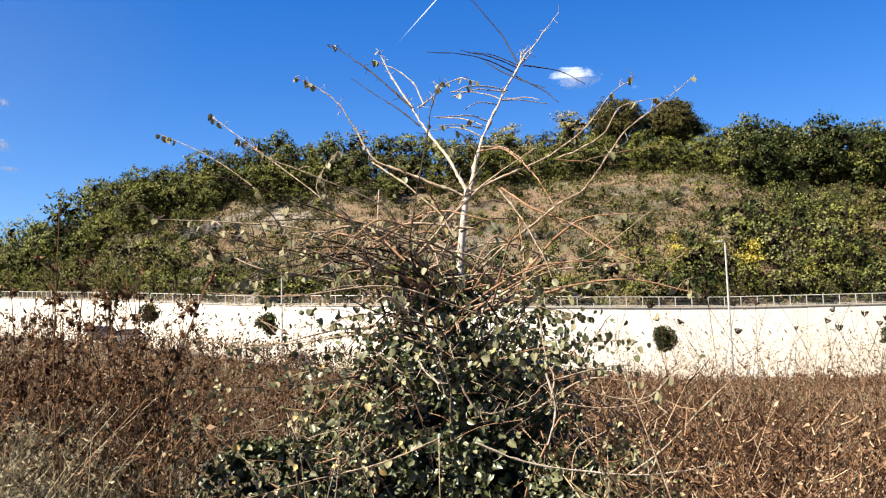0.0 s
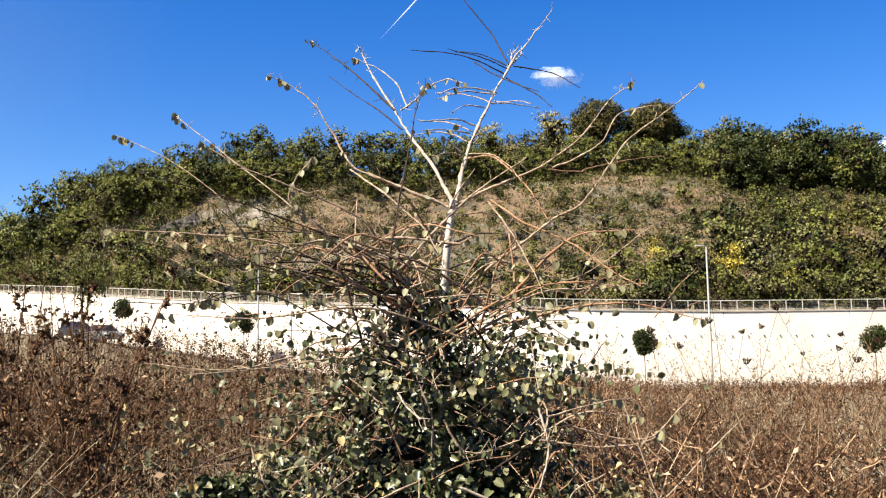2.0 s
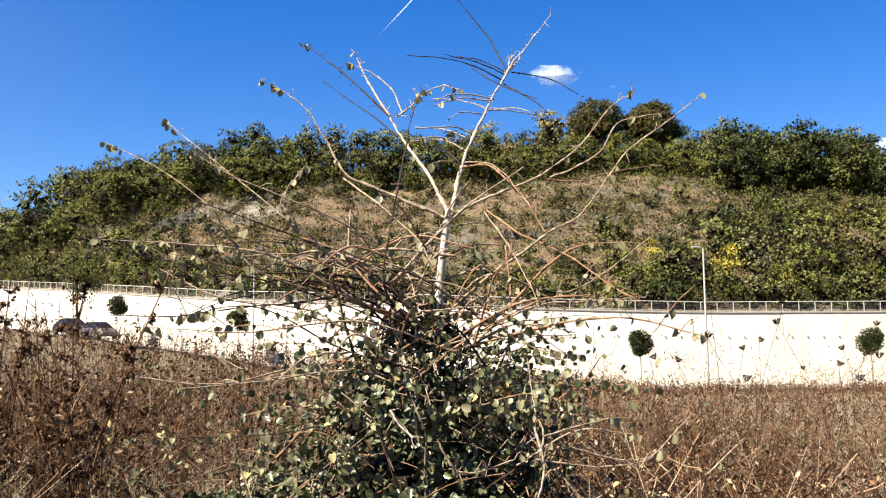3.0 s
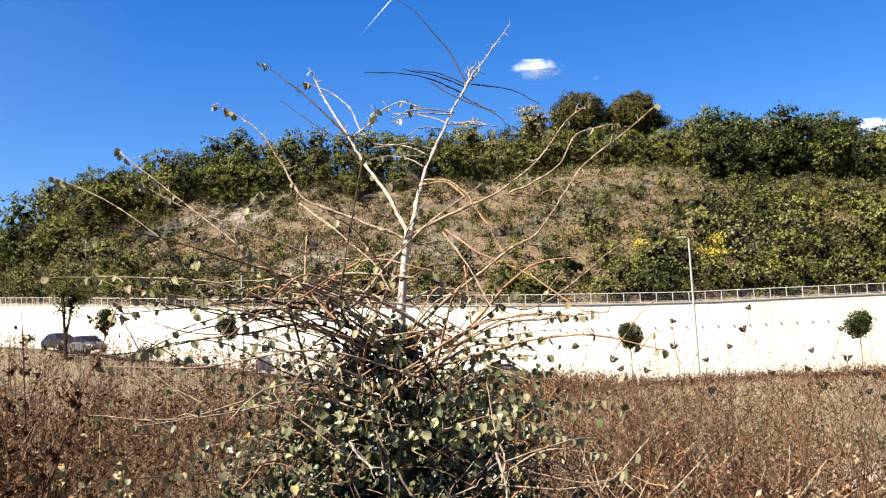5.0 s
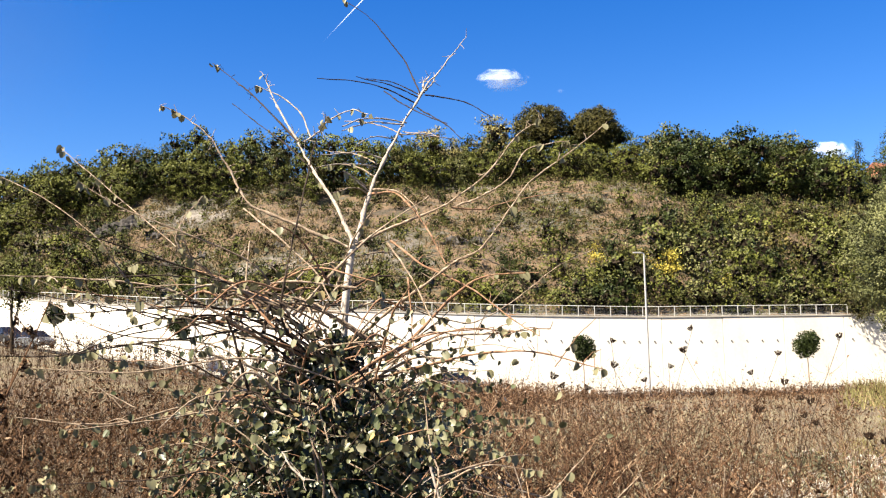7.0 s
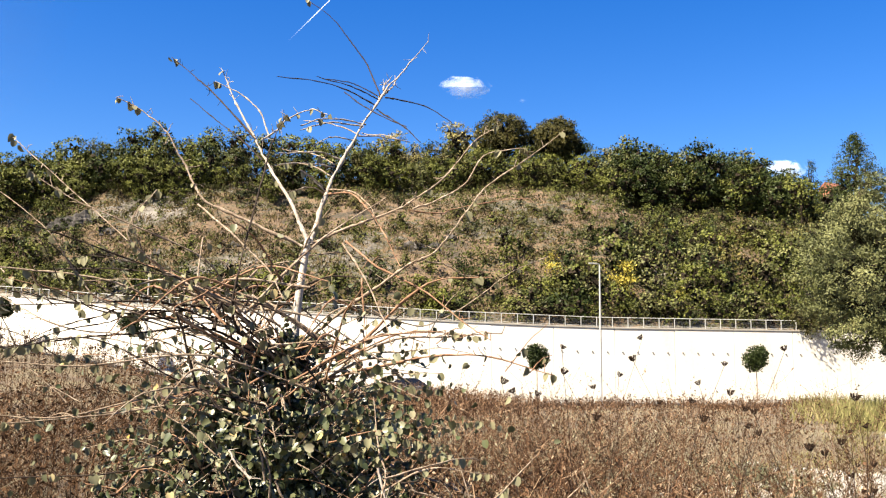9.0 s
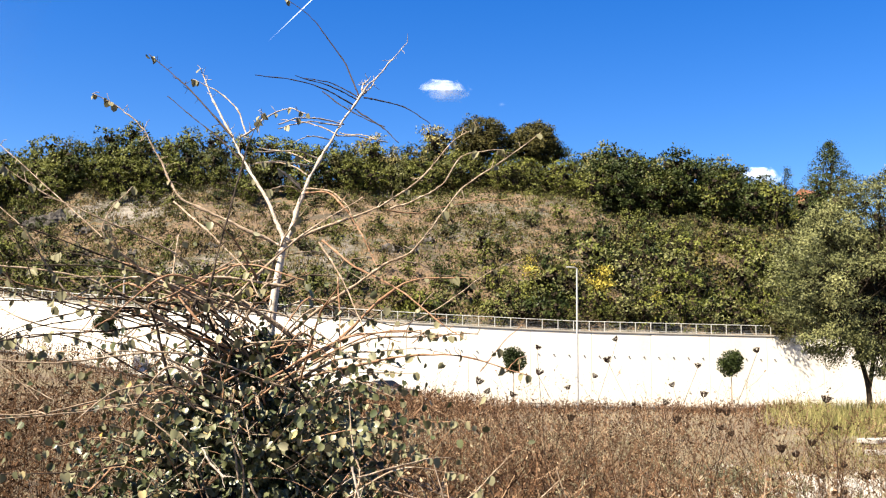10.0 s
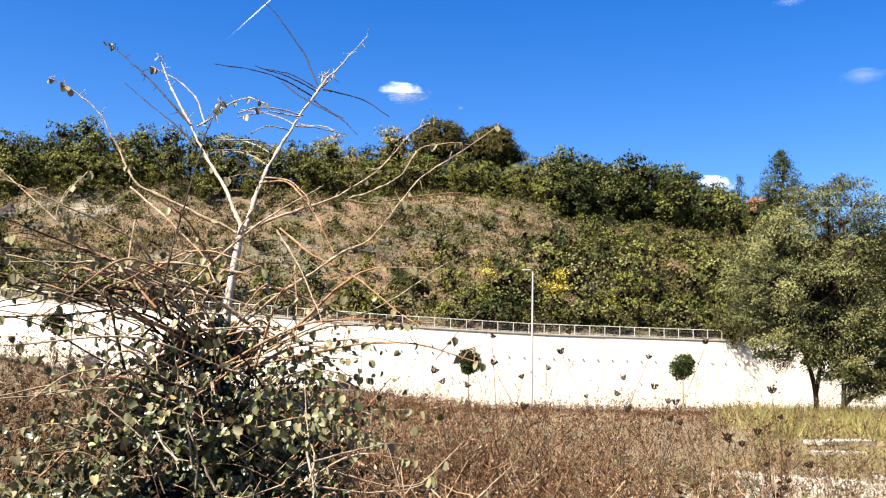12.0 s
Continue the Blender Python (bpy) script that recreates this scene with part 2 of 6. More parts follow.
def cloud_mat(name, scale, thin, stretch):
    """White vapour: its edges fray by noise over a soft oval."""
    m, n, l = mat(name)
    tc = n.new("ShaderNodeTexCoord")
    mp = n.new("ShaderNodeMapping")
    mp.inputs["Scale"].default_value = (stretch, 1, 1)
    l.new(tc.outputs["Generated"], mp.inputs[0])
    nz = n.new("ShaderNodeTexNoise")
    nz.inputs["Scale"].default_value, nz.inputs["Detail"].default_value, nz.inputs["Roughness"].default_value = scale, 7, 0.6
    nz.inputs["Distortion"].default_value = 1.0
    l.new(mp.outputs[0], nz.inputs["Vector"])
    sub = n.new("ShaderNodeVectorMath")
    sub.operation = "SUBTRACT"
    sub.inputs[1].default_value = (0.5, 0.5, 0)
    l.new(tc.outputs["Generated"], sub.inputs[0])
    flat = n.new("ShaderNodeVectorMath")
    flat.operation = "MULTIPLY"
    flat.inputs[1].default_value = (2, 2, 0)
    l.new(sub.outputs[0], flat.inputs[0])
    ln = n.new("ShaderNodeVectorMath")
    ln.operation = "LENGTH"
    l.new(flat.outputs[0], ln.inputs[0])
    fall = n.new("ShaderNodeMapRange")
    fall.inputs[1].default_value, fall.inputs[2].default_value = 0.0, 1.0
    fall.inputs[3].default_value, fall.inputs[4].default_value = 0.55, -0.62
    l.new(ln.outputs["Value"], fall.inputs[0])
    ad = n.new("ShaderNodeMath")
    ad.operation = "ADD"
    l.new(nz.outputs[0], ad.inputs[0])
    l.new(fall.outputs[0], ad.inputs[1])
    al = n.new("ShaderNodeMapRange")
    al.inputs[1].default_value, al.inputs[2].default_value = 0.5, 1.0
    al.inputs[3].default_value, al.inputs[4].default_value = 0.0, thin
    l.new(ad.outputs[0], al.inputs[0])
    df = n.new("ShaderNodeBsdfDiffuse")
    df.inputs[0].default_value = (0.74, 0.83, 0.98, 1)
    tr = n.new("ShaderNodeBsdfTransparent")
    mx = n.new("ShaderNodeMixShader")
    l.new(al.outputs[0], mx.inputs[0])
    l.new(tr.outputs[0], mx.inputs[1])
    l.new(df.outputs[0], mx.inputs[2])
    o = n.new("ShaderNodeOutputMaterial")
    l.new(mx.outputs[0], o.inputs[0])
    return m


# ---- mesh helpers ----


def mesh_from(name, verts, faces, material, smooth=False):
    """faces: an (n, k) array, or several of them with different k."""
    me = bpy.data.meshes.new(name)
    groups = faces if isinstance(faces, (list, tuple)) else [faces]
    groups = [np.asarray(g, dtype=np.int32) for g in groups if len(g)]
    verts = np.asarray(verts, dtype=np.float32)
    me.vertices.add(len(verts))
    me.vertices.foreach_set("co", verts.ravel())
    loops = np.concatenate([g.ravel() for g in groups])
    totals = np.concatenate([np.full(len(g), g.shape[1], dtype=np.int32) for g in groups])
    starts = np.concatenate([[0], np.cumsum(totals)[:-1]]).astype(np.int32)
    me.loops.add(len(loops))
    me.loops.foreach_set("vertex_index", loops)
    me.polygons.add(len(totals))
    me.polygons.foreach_set("loop_start", starts)
    me.polygons.foreach_set("loop_total", totals)
    me.update(calc_edges=True)
    me.materials.append(material)
    if smooth:
        me.polygons.foreach_set("use_smooth", np.ones(len(totals), dtype=bool))
    return me


def thing(name, me=None, label="", category="", group="", kind="", at=None):
    ob = new(name, me)
    if at is not None:
        ob.matrix_basis = at
    return tagged(ob, label, category, group, kind)


def child(name, me, parent, label="", m=None, kind=""):
    ob = new(name, me)
    ob.parent = parent
    if m is not None:
        ob.matrix_basis = m
    return tagged(ob, label, kind=kind)


def part(name, bm, material, parent, label=""):
    me = bpy.data.meshes.new(name)
    bm.to_mesh(me)
    bm.free()
    me.materials.append(material)
    return child(name, me, parent, label)


def box_bm(size, centre=(0, 0, 0), bevel=0.0, bm=None):
    own = bm or bmesh.new()
    r = bmesh.ops.create_cube(own, size=1.0, matrix=Matrix.Translation(centre) @ Matrix.Diagonal((*size, 1)))
    if bevel:
        edges = list({e for v in r["verts"] for e in v.link_edges})
        bmesh.ops.bevel(own, geom=edges, offset=bevel, segments=2, affect="EDGES", profile=0.6)
    return own


def unit(a):
    return a / np.maximum(np.linalg.norm(a, axis=-1, keepdims=True), 1e-9)


RHOMB_V = np.array([(0, 0, 0), (-0.5, 0.45, 0.10), (0, 1, -0.06), (0.5, 0.5, 0.10)])
RHOMB_F = np.array([(0, 3, 2, 1)])
HEART_V = np.array([(0, 0.04, 0), (-0.28, -0.03, 0.06), (-0.52, 0.32, 0.14), (-0.4, 0.72, 0.08), (0, 1.0, -0.12), (0.4, 0.72, 0.08), (0.52, 0.32, 0.14), (0.28, -0.03, 0.06)])
HEART_Q = np.array([(0, 4, 3, 2), (0, 6, 5, 4)])
HEART_T = np.array([(0, 2, 1), (0, 7, 6)])


def scatter(tv, tfs, pos, along, normal, length, width):
    """Copies of a flat leaf: base at pos, growing along, facing normal. Returns vertices and face groups."""
    y = unit(along)
    x = unit(np.cross(y, normal))
    z = np.cross(x, y)
    n = len(pos)
    length, width = np.broadcast_to(length, n), np.broadcast_to(width, n)
    v = (pos[:, None] + tv[None, :, 0, None] * (x * width[:, None])[:, None]
         + tv[None, :, 1, None] * (y * length[:, None])[:, None] + tv[None, :, 2, None] * (z * width[:, None])[:, None])
    base = (np.arange(n) * len(tv))[:, None, None]
    return v.reshape(-1, 3), [(f[None] + base).reshape(-1, f.shape[1]) for f in tfs]


def tubes(lines, r0, r1, sides=3):
    """Tubes along many polylines (n, k, 3) that taper from r0 to r1."""
    n, k, _ = lines.shape
    tan = unit(np.gradient(lines, axis=1))
    side = unit(np.cross(tan, np.array([0.31, 0.77, 0.2])))
    up = np.cross(side, tan)
    r0, r1 = np.broadcast_to(r0, n), np.broadcast_to(r1, n)
    rad = r0[:, None] + (r1 - r0)[:, None] * np.linspace(0, 1, k)[None]
    ang = np.arange(sides) * 2 * np.pi / sides
    v = lines[:, :, None] + rad[:, :, None, None] * (np.cos(ang)[None, None, :, None] * side[:, :, None] + np.sin(ang)[None, None, :, None] * up[:, :, None])
    i = (np.arange(n) * k * sides)[:, None, None] + (np.arange(k - 1) * sides)[None, :, None]
    a = np.arange(sides)[None, None]
    b = (a + 1) % sides
    f = np.stack([i + a, i + b, i + b + sides, i + a + sides], axis=-1)
    return v.reshape(-1, 3), f.reshape(-1, 4)


def ribbons(lines, r0, r1, rng):
    """Flat strips along many polylines, for stalks too thin to show their roundness."""
    n, k, _ = lines.shape
    tan = unit(lines[:, -1] - lines[:, 0])
    side = unit(np.cross(tan, rng.normal(size=(n, 3))))
    r0, r1 = np.broadcast_to(r0, n), np.broadcast_to(r1, n)
    w = (r0[:, None] + (r1 - r0)[:, None] * np.linspace(0, 1, k)[None])[..., None] * side[:, None]
    v = np.stack([lines - w, lines + w], 2).reshape(-1, 3)
    i = (np.arange(n) * k * 2)[:, None] + (np.arange(k - 1) * 2)[None]
    return v, np.stack([i, i + 1, i + 3, i + 2], -1).reshape(-1, 4)


class Soup:
    """Collects geometry for one mesh."""

    def __init__(self):
        self.v, self.f, self.n = [], {}, 0

    def add(self, v, faces):
        for g in (faces if isinstance(faces, list) else [faces]):
            self.f.setdefault(g.shape[1], []).append(g + self.n)
        self.v.append(v)
        self.n += len(v)

    def mesh(self, name, material, smooth=False):
        return mesh_from(name, np.concatenate(self.v), [np.concatenate(g) for g in self.f.values()], material, smooth)


def spline(points, step=6):
    """Catmull-Rom through the points."""
    p = np.array(points, dtype=float)
    p = np.concatenate([[2 * p[0] - p[1]], p, [2 * p[-1] - p[-2]]])
    out = []
    for i in range(1, len(p) - 2):
        for t in np.linspace(0, 1, step, endpoint=False):
            a, b, c, d = p[i - 1:i + 3]
            out.append(0.5 * (2 * b + (c - a) * t + (2 * a - 5 * b + 4 * c - d) * t * t + (3 * b - a - 3 * c + d) * t ** 3))
    out.append(p[-2])
    return np.array(out)


def smooth01(a, b, x):
    t = np.clip((x - a) / (b - a), 0, 1)
    return t * t * (3 - 2 * t)


def lump(p, scale, seed=0.0):
    """Slow noise in -1..1 at places (n, 3)."""
    return np.array([noise.noise(Vector((a * scale + seed, b * scale - seed, c * scale))) for a, b, c in p])


# ---- the lie of the land ----
WALL_X = (-150, -60, -37, -27, -16, -10, 0, 10, 36, 110)
WALL_Y = (190, 121, 100, 90, 82, 77, 73, 71.3, 71, 71)


def wall_y(x):
    return np.interp(x, WALL_X, WALL_Y)


def wall_top(x):
    return np.interp(x, (-150, -60, -37, -27, -16, -10, 10, 21, 36, 110), (19.6, 11.9, 9.5, 8.35, 7.2, 6.72, 5.66, 5.35, 5.3, 5.25))


def wall_base(x):
    return np.interp(x, (-150, -60, -31, -17, -5, 10, 110), (14, 7.2, 4.5, 2.6, 0.8, -0.1, 0.0))


def ridge(x):
    return np.interp(x, (-150, -90, -57, -49, -42, -28, -12, 0, 9, 17, 26, 36, 48, 56, 61, 70, 90, 150),
                     (12, 14, 17.2, 20.5, 22.5, 25.8, 26.6, 25.6, 26.4, 27.6, 28.8, 27.0, 26.2, 26.2, 23.9, 23.2, 22.5, 18))


def ridge_y(x):
    return np.maximum(122.0, wall_y(x) + 22)


def field_z(x, y):
    """Field and road: flat, but rising with the road at the far end."""
    return wall_base(x) * smooth01(38, wall_y(x) - 9, y) + 0.0 * x


def hill_z(x, y):
    wy, top = wall_y(x) + 1.2, wall_top(x) - 0.3
    s = (y - wy) / (ridge_y(x) - wy)
    z = top + (ridge(x) - top) * np.clip(s, 0, 1) ** 0.88
    return np.where(s > 1, z - (y - ridge_y(x)) * 0.22, z)


# ---- ground, road, wall and hill ----
def grid_mesh(name, xs, ys, zfun, material, smooth=True):
    gx, gy = np.meshgrid(xs, ys)
    gz = zfun(gx, gy)
    v = np.stack([gx, gy, gz], -1).reshape(-1, 3)
    nx, ny = len(xs), len(ys)
    i = (np.arange(ny - 1)[:, None] * nx + np.arange(nx - 1)[None]).ravel()
    return mesh_from(name, v, np.stack([i, i + 1, i + nx + 1, i + nx], 1), material, smooth)


def land_z(x, y):
    z = field_z(x, np.minimum(y, wall_y(x) - 0.5))
    bumps = 0.05 * np.sin(x * 1.7 + y * 0.9) + 0.06 * np.sin(x * 0.63 - y * 0.41)
    behind = np.clip((y - wall_y(x) - 2), 0, 40) * 0.3
    far = np.hypot(x, y - 60)
    return np.where(far > 300, np.minimum(z, 8), z) + bumps * (y < wall_y(x) - 8) - behind


xs = np.unique(np.concatenate([np.linspace(-2500, -150, 12), np.linspace(-150, 150, 200), np.linspace(150, 2500, 12)]))
ys = np.unique(np.concatenate([np.linspace(-2500, -40, 12), np.linspace(-40, 130, 150), np.linspace(130, 2500, 12)]))
thing("ground", grid_mesh("ground", xs, ys, land_z, ground_mat()), "dry brown field soil under dead weeds and grass", "ground", kind="structure")


def hill_surface(x, y):
    p = np.stack([x, y, 0 * x], -1).reshape(-1, 3)
    d = (lump(p, 0.11) * 1.0 + lump(p, 0.35, 3.1) * 0.45).reshape(x.shape)
    return hill_z(x, y) + d * smooth01(0, 6, y - wall_y(x) - 1.5)


us, vs = np.linspace(-150, 150, 240), np.linspace(0, 1, 70)
gu, gv = np.meshgrid(us, vs)
gy = wall_y(gu) + 0.55 + gv * (ridge_y(gu) + 70 - wall_y(gu))
gz = hill_surface(gu, gy)
gz[0] = wall_top(us) - 0.3
hv = np.stack([gu, gy, gz], -1).reshape(-1, 3)
i = (np.arange(69)[:, None] * 240 + np.arange(239)[None]).ravel()
thing("hillside", mesh_from("hillside", hv, np.stack([i, i + 1, i + 241, i + 240], 1), hill_mat(), True),
      "steep hillside of dry brown grass, scrub and grey rock", "hillside", kind="structure")

# road in front of the wall, with its kerb
rx = np.linspace(-120, 100, 120)


def strip(name, off0, off1, lift0, lift1, material, label, category, thick=0.0):
    wy, wb = wall_y(rx), wall_base(rx)
    rows = [np.stack([rx, wy - off0, wb + lift0], 1), np.stack([rx, wy - off1, wb + lift1], 1)]
    if thick:
        rows = [np.stack([rx, wy - off0, wb + lift0 - thick], 1)] + rows + [np.stack([rx, wy - off1, wb + lift1 - thick], 1)]
    v = np.concatenate(rows)
    k = len(rx)
    f = np.concatenate([np.stack([a := np.arange(k - 1) + r * k, a + 1, a + 1 + k, a + k], 1) for r in range(len(rows) - 1)])
    return thing(name, mesh_from(name, v, f, material), label, category, kind="structure")


strip("road", 9.6, 4.4, 0.06, 0.06, asphalt, "grey asphalt road at the foot of the wall", "road")
strip("kerb", 4.4, 4.2, 0.18, 0.18, coping_mat, "pale concrete kerb along the road", "kerb", 0.3)
strip("pavement", 4.2, 0.2, 0.17, 0.17, coping_mat, "wide concrete pavement below the wall", "pavement")

# retaining wall: panels side by side along its line
wall = thing("wall_retaining", None, "tall cream concrete retaining wall in sunlit panels", "wall", kind="structure")
PANEL = 4.7


def wall_points():
    pts, x = [], -96.0
    while x < 96:
        pts.append(x)
        slope = (wall_y(x + 0.5) - wall_y(x)) / 0.5
        x += PANEL / math.sqrt(1 + slope * slope)
    return pts


def prism(corners, depth_vec):
    """A slab from four corners (front face) and its thickness."""
    bm = bmesh.new()
    a = [bm.verts.new(c) for c in corners]
    b = [bm.verts.new(Vector(c) + Vector(depth_vec)) for c in corners]
    bm.faces.new(a)
    bm.faces.new(b[::-1])
    for i in range(4):
        bm.faces.new((a[i], b[i], b[(i + 1) % 4], a[(i + 1) % 4]))
    bmesh.ops.recalc_face_normals(bm, faces=bm.faces)
    bmesh.ops.bevel(bm, geom=list(bm.edges), offset=0.02, segments=1, affect="EDGES")
    return bm


wp = wall_points()
random.seed(4)
drain_me = bpy.data.meshes.new("drain_pipe")
bm = bmesh.new()
bmesh.ops.create_cone(bm, cap_ends=True, segments=10, radius1=0.06, radius2=0.055, depth=0.1, matrix=Matrix.Rotation(radians(90), 4, "X"))
bm.to_mesh(drain_me)
bm.free()
drain_me.materials.append(drain_mat)
for x0, x1 in zip(wp, wp[1:]):
    a, b = Vector((x0, float(wall_y(x0)), 0)), Vector((x1, float(wall_y(x1)), 0))
    d = (b - a).normalized()
    nrm = Vector((d.y, -d.x, 0))
    a2, b2 = a + d * 0.012, b - d * 0.012
    out = random.uniform(0, 0.012)
    z0a, z0b, z1a, z1b = wall_base(x0) - 0.6, wall_base(x1) - 0.6, wall_top(x0), wall_top(x1)
    corners = [(*(a2 + nrm * out).xy, z0a), (*(b2 + nrm * out).xy, z0b), (*(b2 + nrm * out).xy, z1b), (*(a2 + nrm * out).xy, z1a)]
    part("panel", prism(corners, -nrm * 0.5), concrete, wall)
    c2 = [(*(a + nrm * 0.06).xy, z1a + 0.004), (*(b + nrm * 0.06).xy, z1b + 0.004), (*(b + nrm * 0.06).xy, z1b + 0.14), (*(a + nrm * 0.06).xy, z1a + 0.14)]
    part("coping", prism(c2, -nrm * 0.5), coping_mat, wall)
    if -62 < x0 < 60:
        for k in range(4):
            q = a.lerp(b, (k + 0.5) / 4)
            zt = z1a + (z1b - z1a) * (k + 0.5) / 4 - 1.75
            ob = child("drain_pipe", drain_me, wall, "dark drain pipe end" if (x0 == wp[0]) else "")
            ob.matrix_basis = Matrix.Translation((q.x + nrm.x * 0.02, q.y + nrm.y * 0.02, zt)) @ Matrix.Rotation(math.atan2(d.y, d.x), 4, "Z")

# railing on the wall
fence = thing("railing", None, "pale grey steel railing along the top of the wall", "railing")
post_me = bpy.data.meshes.new("post")
bm = box_bm((0.055, 0.055, 0.76), (0, 0, 0.38), 0.008)
bm.to_mesh(post_me)
bm.free()
post_me.materials.append(rail_paint)
x, posts = -64.0, []
while x < 37.5:
    posts.append(x)
    s = (wall_y(x + 0.5) - wall_y(x)) / 0.5
    x += 1.22 / math.sqrt(1 + s * s)
for x in posts:
    ob = child("post", post_me, fence)
    ob.location = (x, wall_y(x) + 0.2, wall_top(x) + 0.13)
for h, r in ((0.74, 0.028), (0.1, 0.013)):
    line = np.array([[(x, wall_y(x) + 0.2, wall_top(x) + 0.13 + h) for x in posts]])
    v, f = tubes(line, r, r, 6)
    child("rail", mesh_from("rail", v, f, rail_paint, True), fence)
for k in range(5):
    line = np.array([[(x, wall_y(x) + 0.2, wall_top(x) + 0.24 + 0.1 * k + 0.05) for x in posts]])
    v, f = tubes(line, 0.006, 0.006, 4)
    child("wire", mesh_from("wire", v, f, drain_mat), fence)


# ---- street lamps, trimmed trees and cars by the road ----
def street_lamp(x, y, z, h, side=-1, head=True):
    lamp = thing("street_lamp", None, "tall pale grey street lamp with a flat head by the road", "street lamp", "street lamps", at=pose(x, y, z))
    v, f = tubes(np.array([[(0, 0, 0), (0, 0, h * 0.5), (0, 0, h)]]), 0.085, 0.055, 12)
    child("pole", mesh_from("pole", v, f, lamp_paint, True), lamp)
    part("base_plate", box_bm((0.4, 0.4, 0.05), (0, 0, 0.025), 0.01), galvanised, lamp)
    if not head:
        return lamp
    v, f = tubes(np.array([[(0, 0, h - 0.05), (side * 0.1, 0, h + 0.04), (side * 0.25, 0, h + 0.06)]]), 0.045, 0.04, 8)
    child("arm", mesh_from("arm", v, f, galvanised, True), lamp)
    part("lamp_head", box_bm((0.55, 0.22, 0.09), (side * 0.45, 0, h + 0.06), 0.035), lamp_paint, lamp)
    return lamp


street_lamp(18.2, 61.0, float(land_z(np.array([18.2]), np.array([61.0]))[0]) + 0.05, 9.2)
street_lamp(-12.9, 76.2, float(wall_base(-12.9)) + 0.17, 7.3, head=False)


# ---- trees of the hill and the roadside ----
def crown_leaves(soup, centres, radii, count, size, rng, squash=0.8, droop=0.0, slim=0.6, fill=0.25, ruffle=0.7):
    """Leaves on and inside a heap of lobes."""
    w = radii ** 1.5
    idx = rng.choice(len(centres), count, p=w / w.sum())
    d = unit(rng.normal(size=(count, 3)))
    r = radii[idx] * np.where(rng.random(count) < fill, rng.random(count) ** 0.5, 0.82 + 0.26 * rng.random(count))
    pos = centres[idx] + d * r[:, None] * np.array([1, 1, squash])
    along = unit(rng.normal(size=(count, 3)) + d * 0.5 + np.array([0, 0, -droop]))
    nrm = unit(d * 1.2 + rng.normal(size=(count, 3)) * ruffle + np.array([0, 0, 0.4]))
    ln = size * rng.uniform(0.6, 1.4, count)
    soup.add(*scatter(RHOMB_V, [RHOMB_F], pos, along, nrm, ln, ln * slim))


def lobes(h, crown_r, base, count, rng, shape="oval", fat=(0.26, 0.48)):
    """Centres and radii of the lobes that make up a crown between base and h."""
    u = rng.random(count)
    if shape == "cone":
        z = base + (h - base) * u
        spread = crown_r * (1 - u) ** 0.8
        rad = crown_r * (0.08 + 0.3 * (1 - u))
    else:
        z = base + (h - base) * (0.12 + 0.76 * u)
        spread = crown_r * 0.9 * np.sqrt(np.clip(1 - (2 * u - 0.9) ** 2, 0.08, 1))
        rad = crown_r * rng.uniform(fat[0], fat[1], count)
    a = rng.random(count) * 2 * np.pi
    q = np.sqrt(rng.random(count))
    return np.stack([np.cos(a) * spread * q, np.sin(a) * spread * q, z], 1), rad


def clump_crown(soup, centres, radii, n_clump, per, size, rng, spread=0.4, squash=0.85, droop=0.0, slim=0.6, core=90, even=1.6):
    """Twigs' ends as tufts of small leaves round a heap of lobes, over dark inner pieces that stand in for shade."""
    w = radii ** even
    idx = rng.choice(len(centres), n_clump, p=w / w.sum())
    d = unit(rng.normal(size=(n_clump, 3)) + np.array([0, 0, 0.35]))
    tuft = centres[idx] + d * (radii[idx] * rng.uniform(0.75, 1.12, n_clump))[:, None] * np.array([1, 1, squash])
    k = np.repeat(np.arange(n_clump), per)
    m = len(k)
    pos = tuft[k] + rng.normal(size=(m, 3)) * (spread * rng.uniform(0.5, 1.25, n_clump)[k])[:, None] * np.array([1, 1, 0.6])
    along = unit(rng.normal(size=(m, 3)) + d[k] * 0.6 + np.array([0, 0, -droop]))
    out = unit(tuft - centres.mean(0))
    nrm = unit(d[k] * 1.2 + out[k] * 1.0 + rng.normal(size=(m, 3)) * 0.42 + np.array([0, 0, 0.3]))
    ln = size * rng.uniform(0.6, 1.45, m)
    soup.add(*scatter(RHOMB_V, [RHOMB_F], pos, along, nrm, ln, ln * slim))
    # pieces deep in the crown, coloured dark later in place of its shade
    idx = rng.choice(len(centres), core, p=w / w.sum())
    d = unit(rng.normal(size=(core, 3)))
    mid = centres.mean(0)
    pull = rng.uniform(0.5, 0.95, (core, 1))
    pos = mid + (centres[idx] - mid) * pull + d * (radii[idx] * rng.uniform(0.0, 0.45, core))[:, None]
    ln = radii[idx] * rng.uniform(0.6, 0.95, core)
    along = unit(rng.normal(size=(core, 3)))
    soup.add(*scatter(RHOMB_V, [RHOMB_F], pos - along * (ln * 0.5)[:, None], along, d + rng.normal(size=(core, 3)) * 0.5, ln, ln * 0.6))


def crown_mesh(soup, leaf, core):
    """A crown whose last pieces are a dark core, the inner shade put into their colour."""
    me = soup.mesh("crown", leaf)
    me.materials.append(bark_and_shade)
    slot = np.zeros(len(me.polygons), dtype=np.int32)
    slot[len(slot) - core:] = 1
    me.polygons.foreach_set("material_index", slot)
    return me


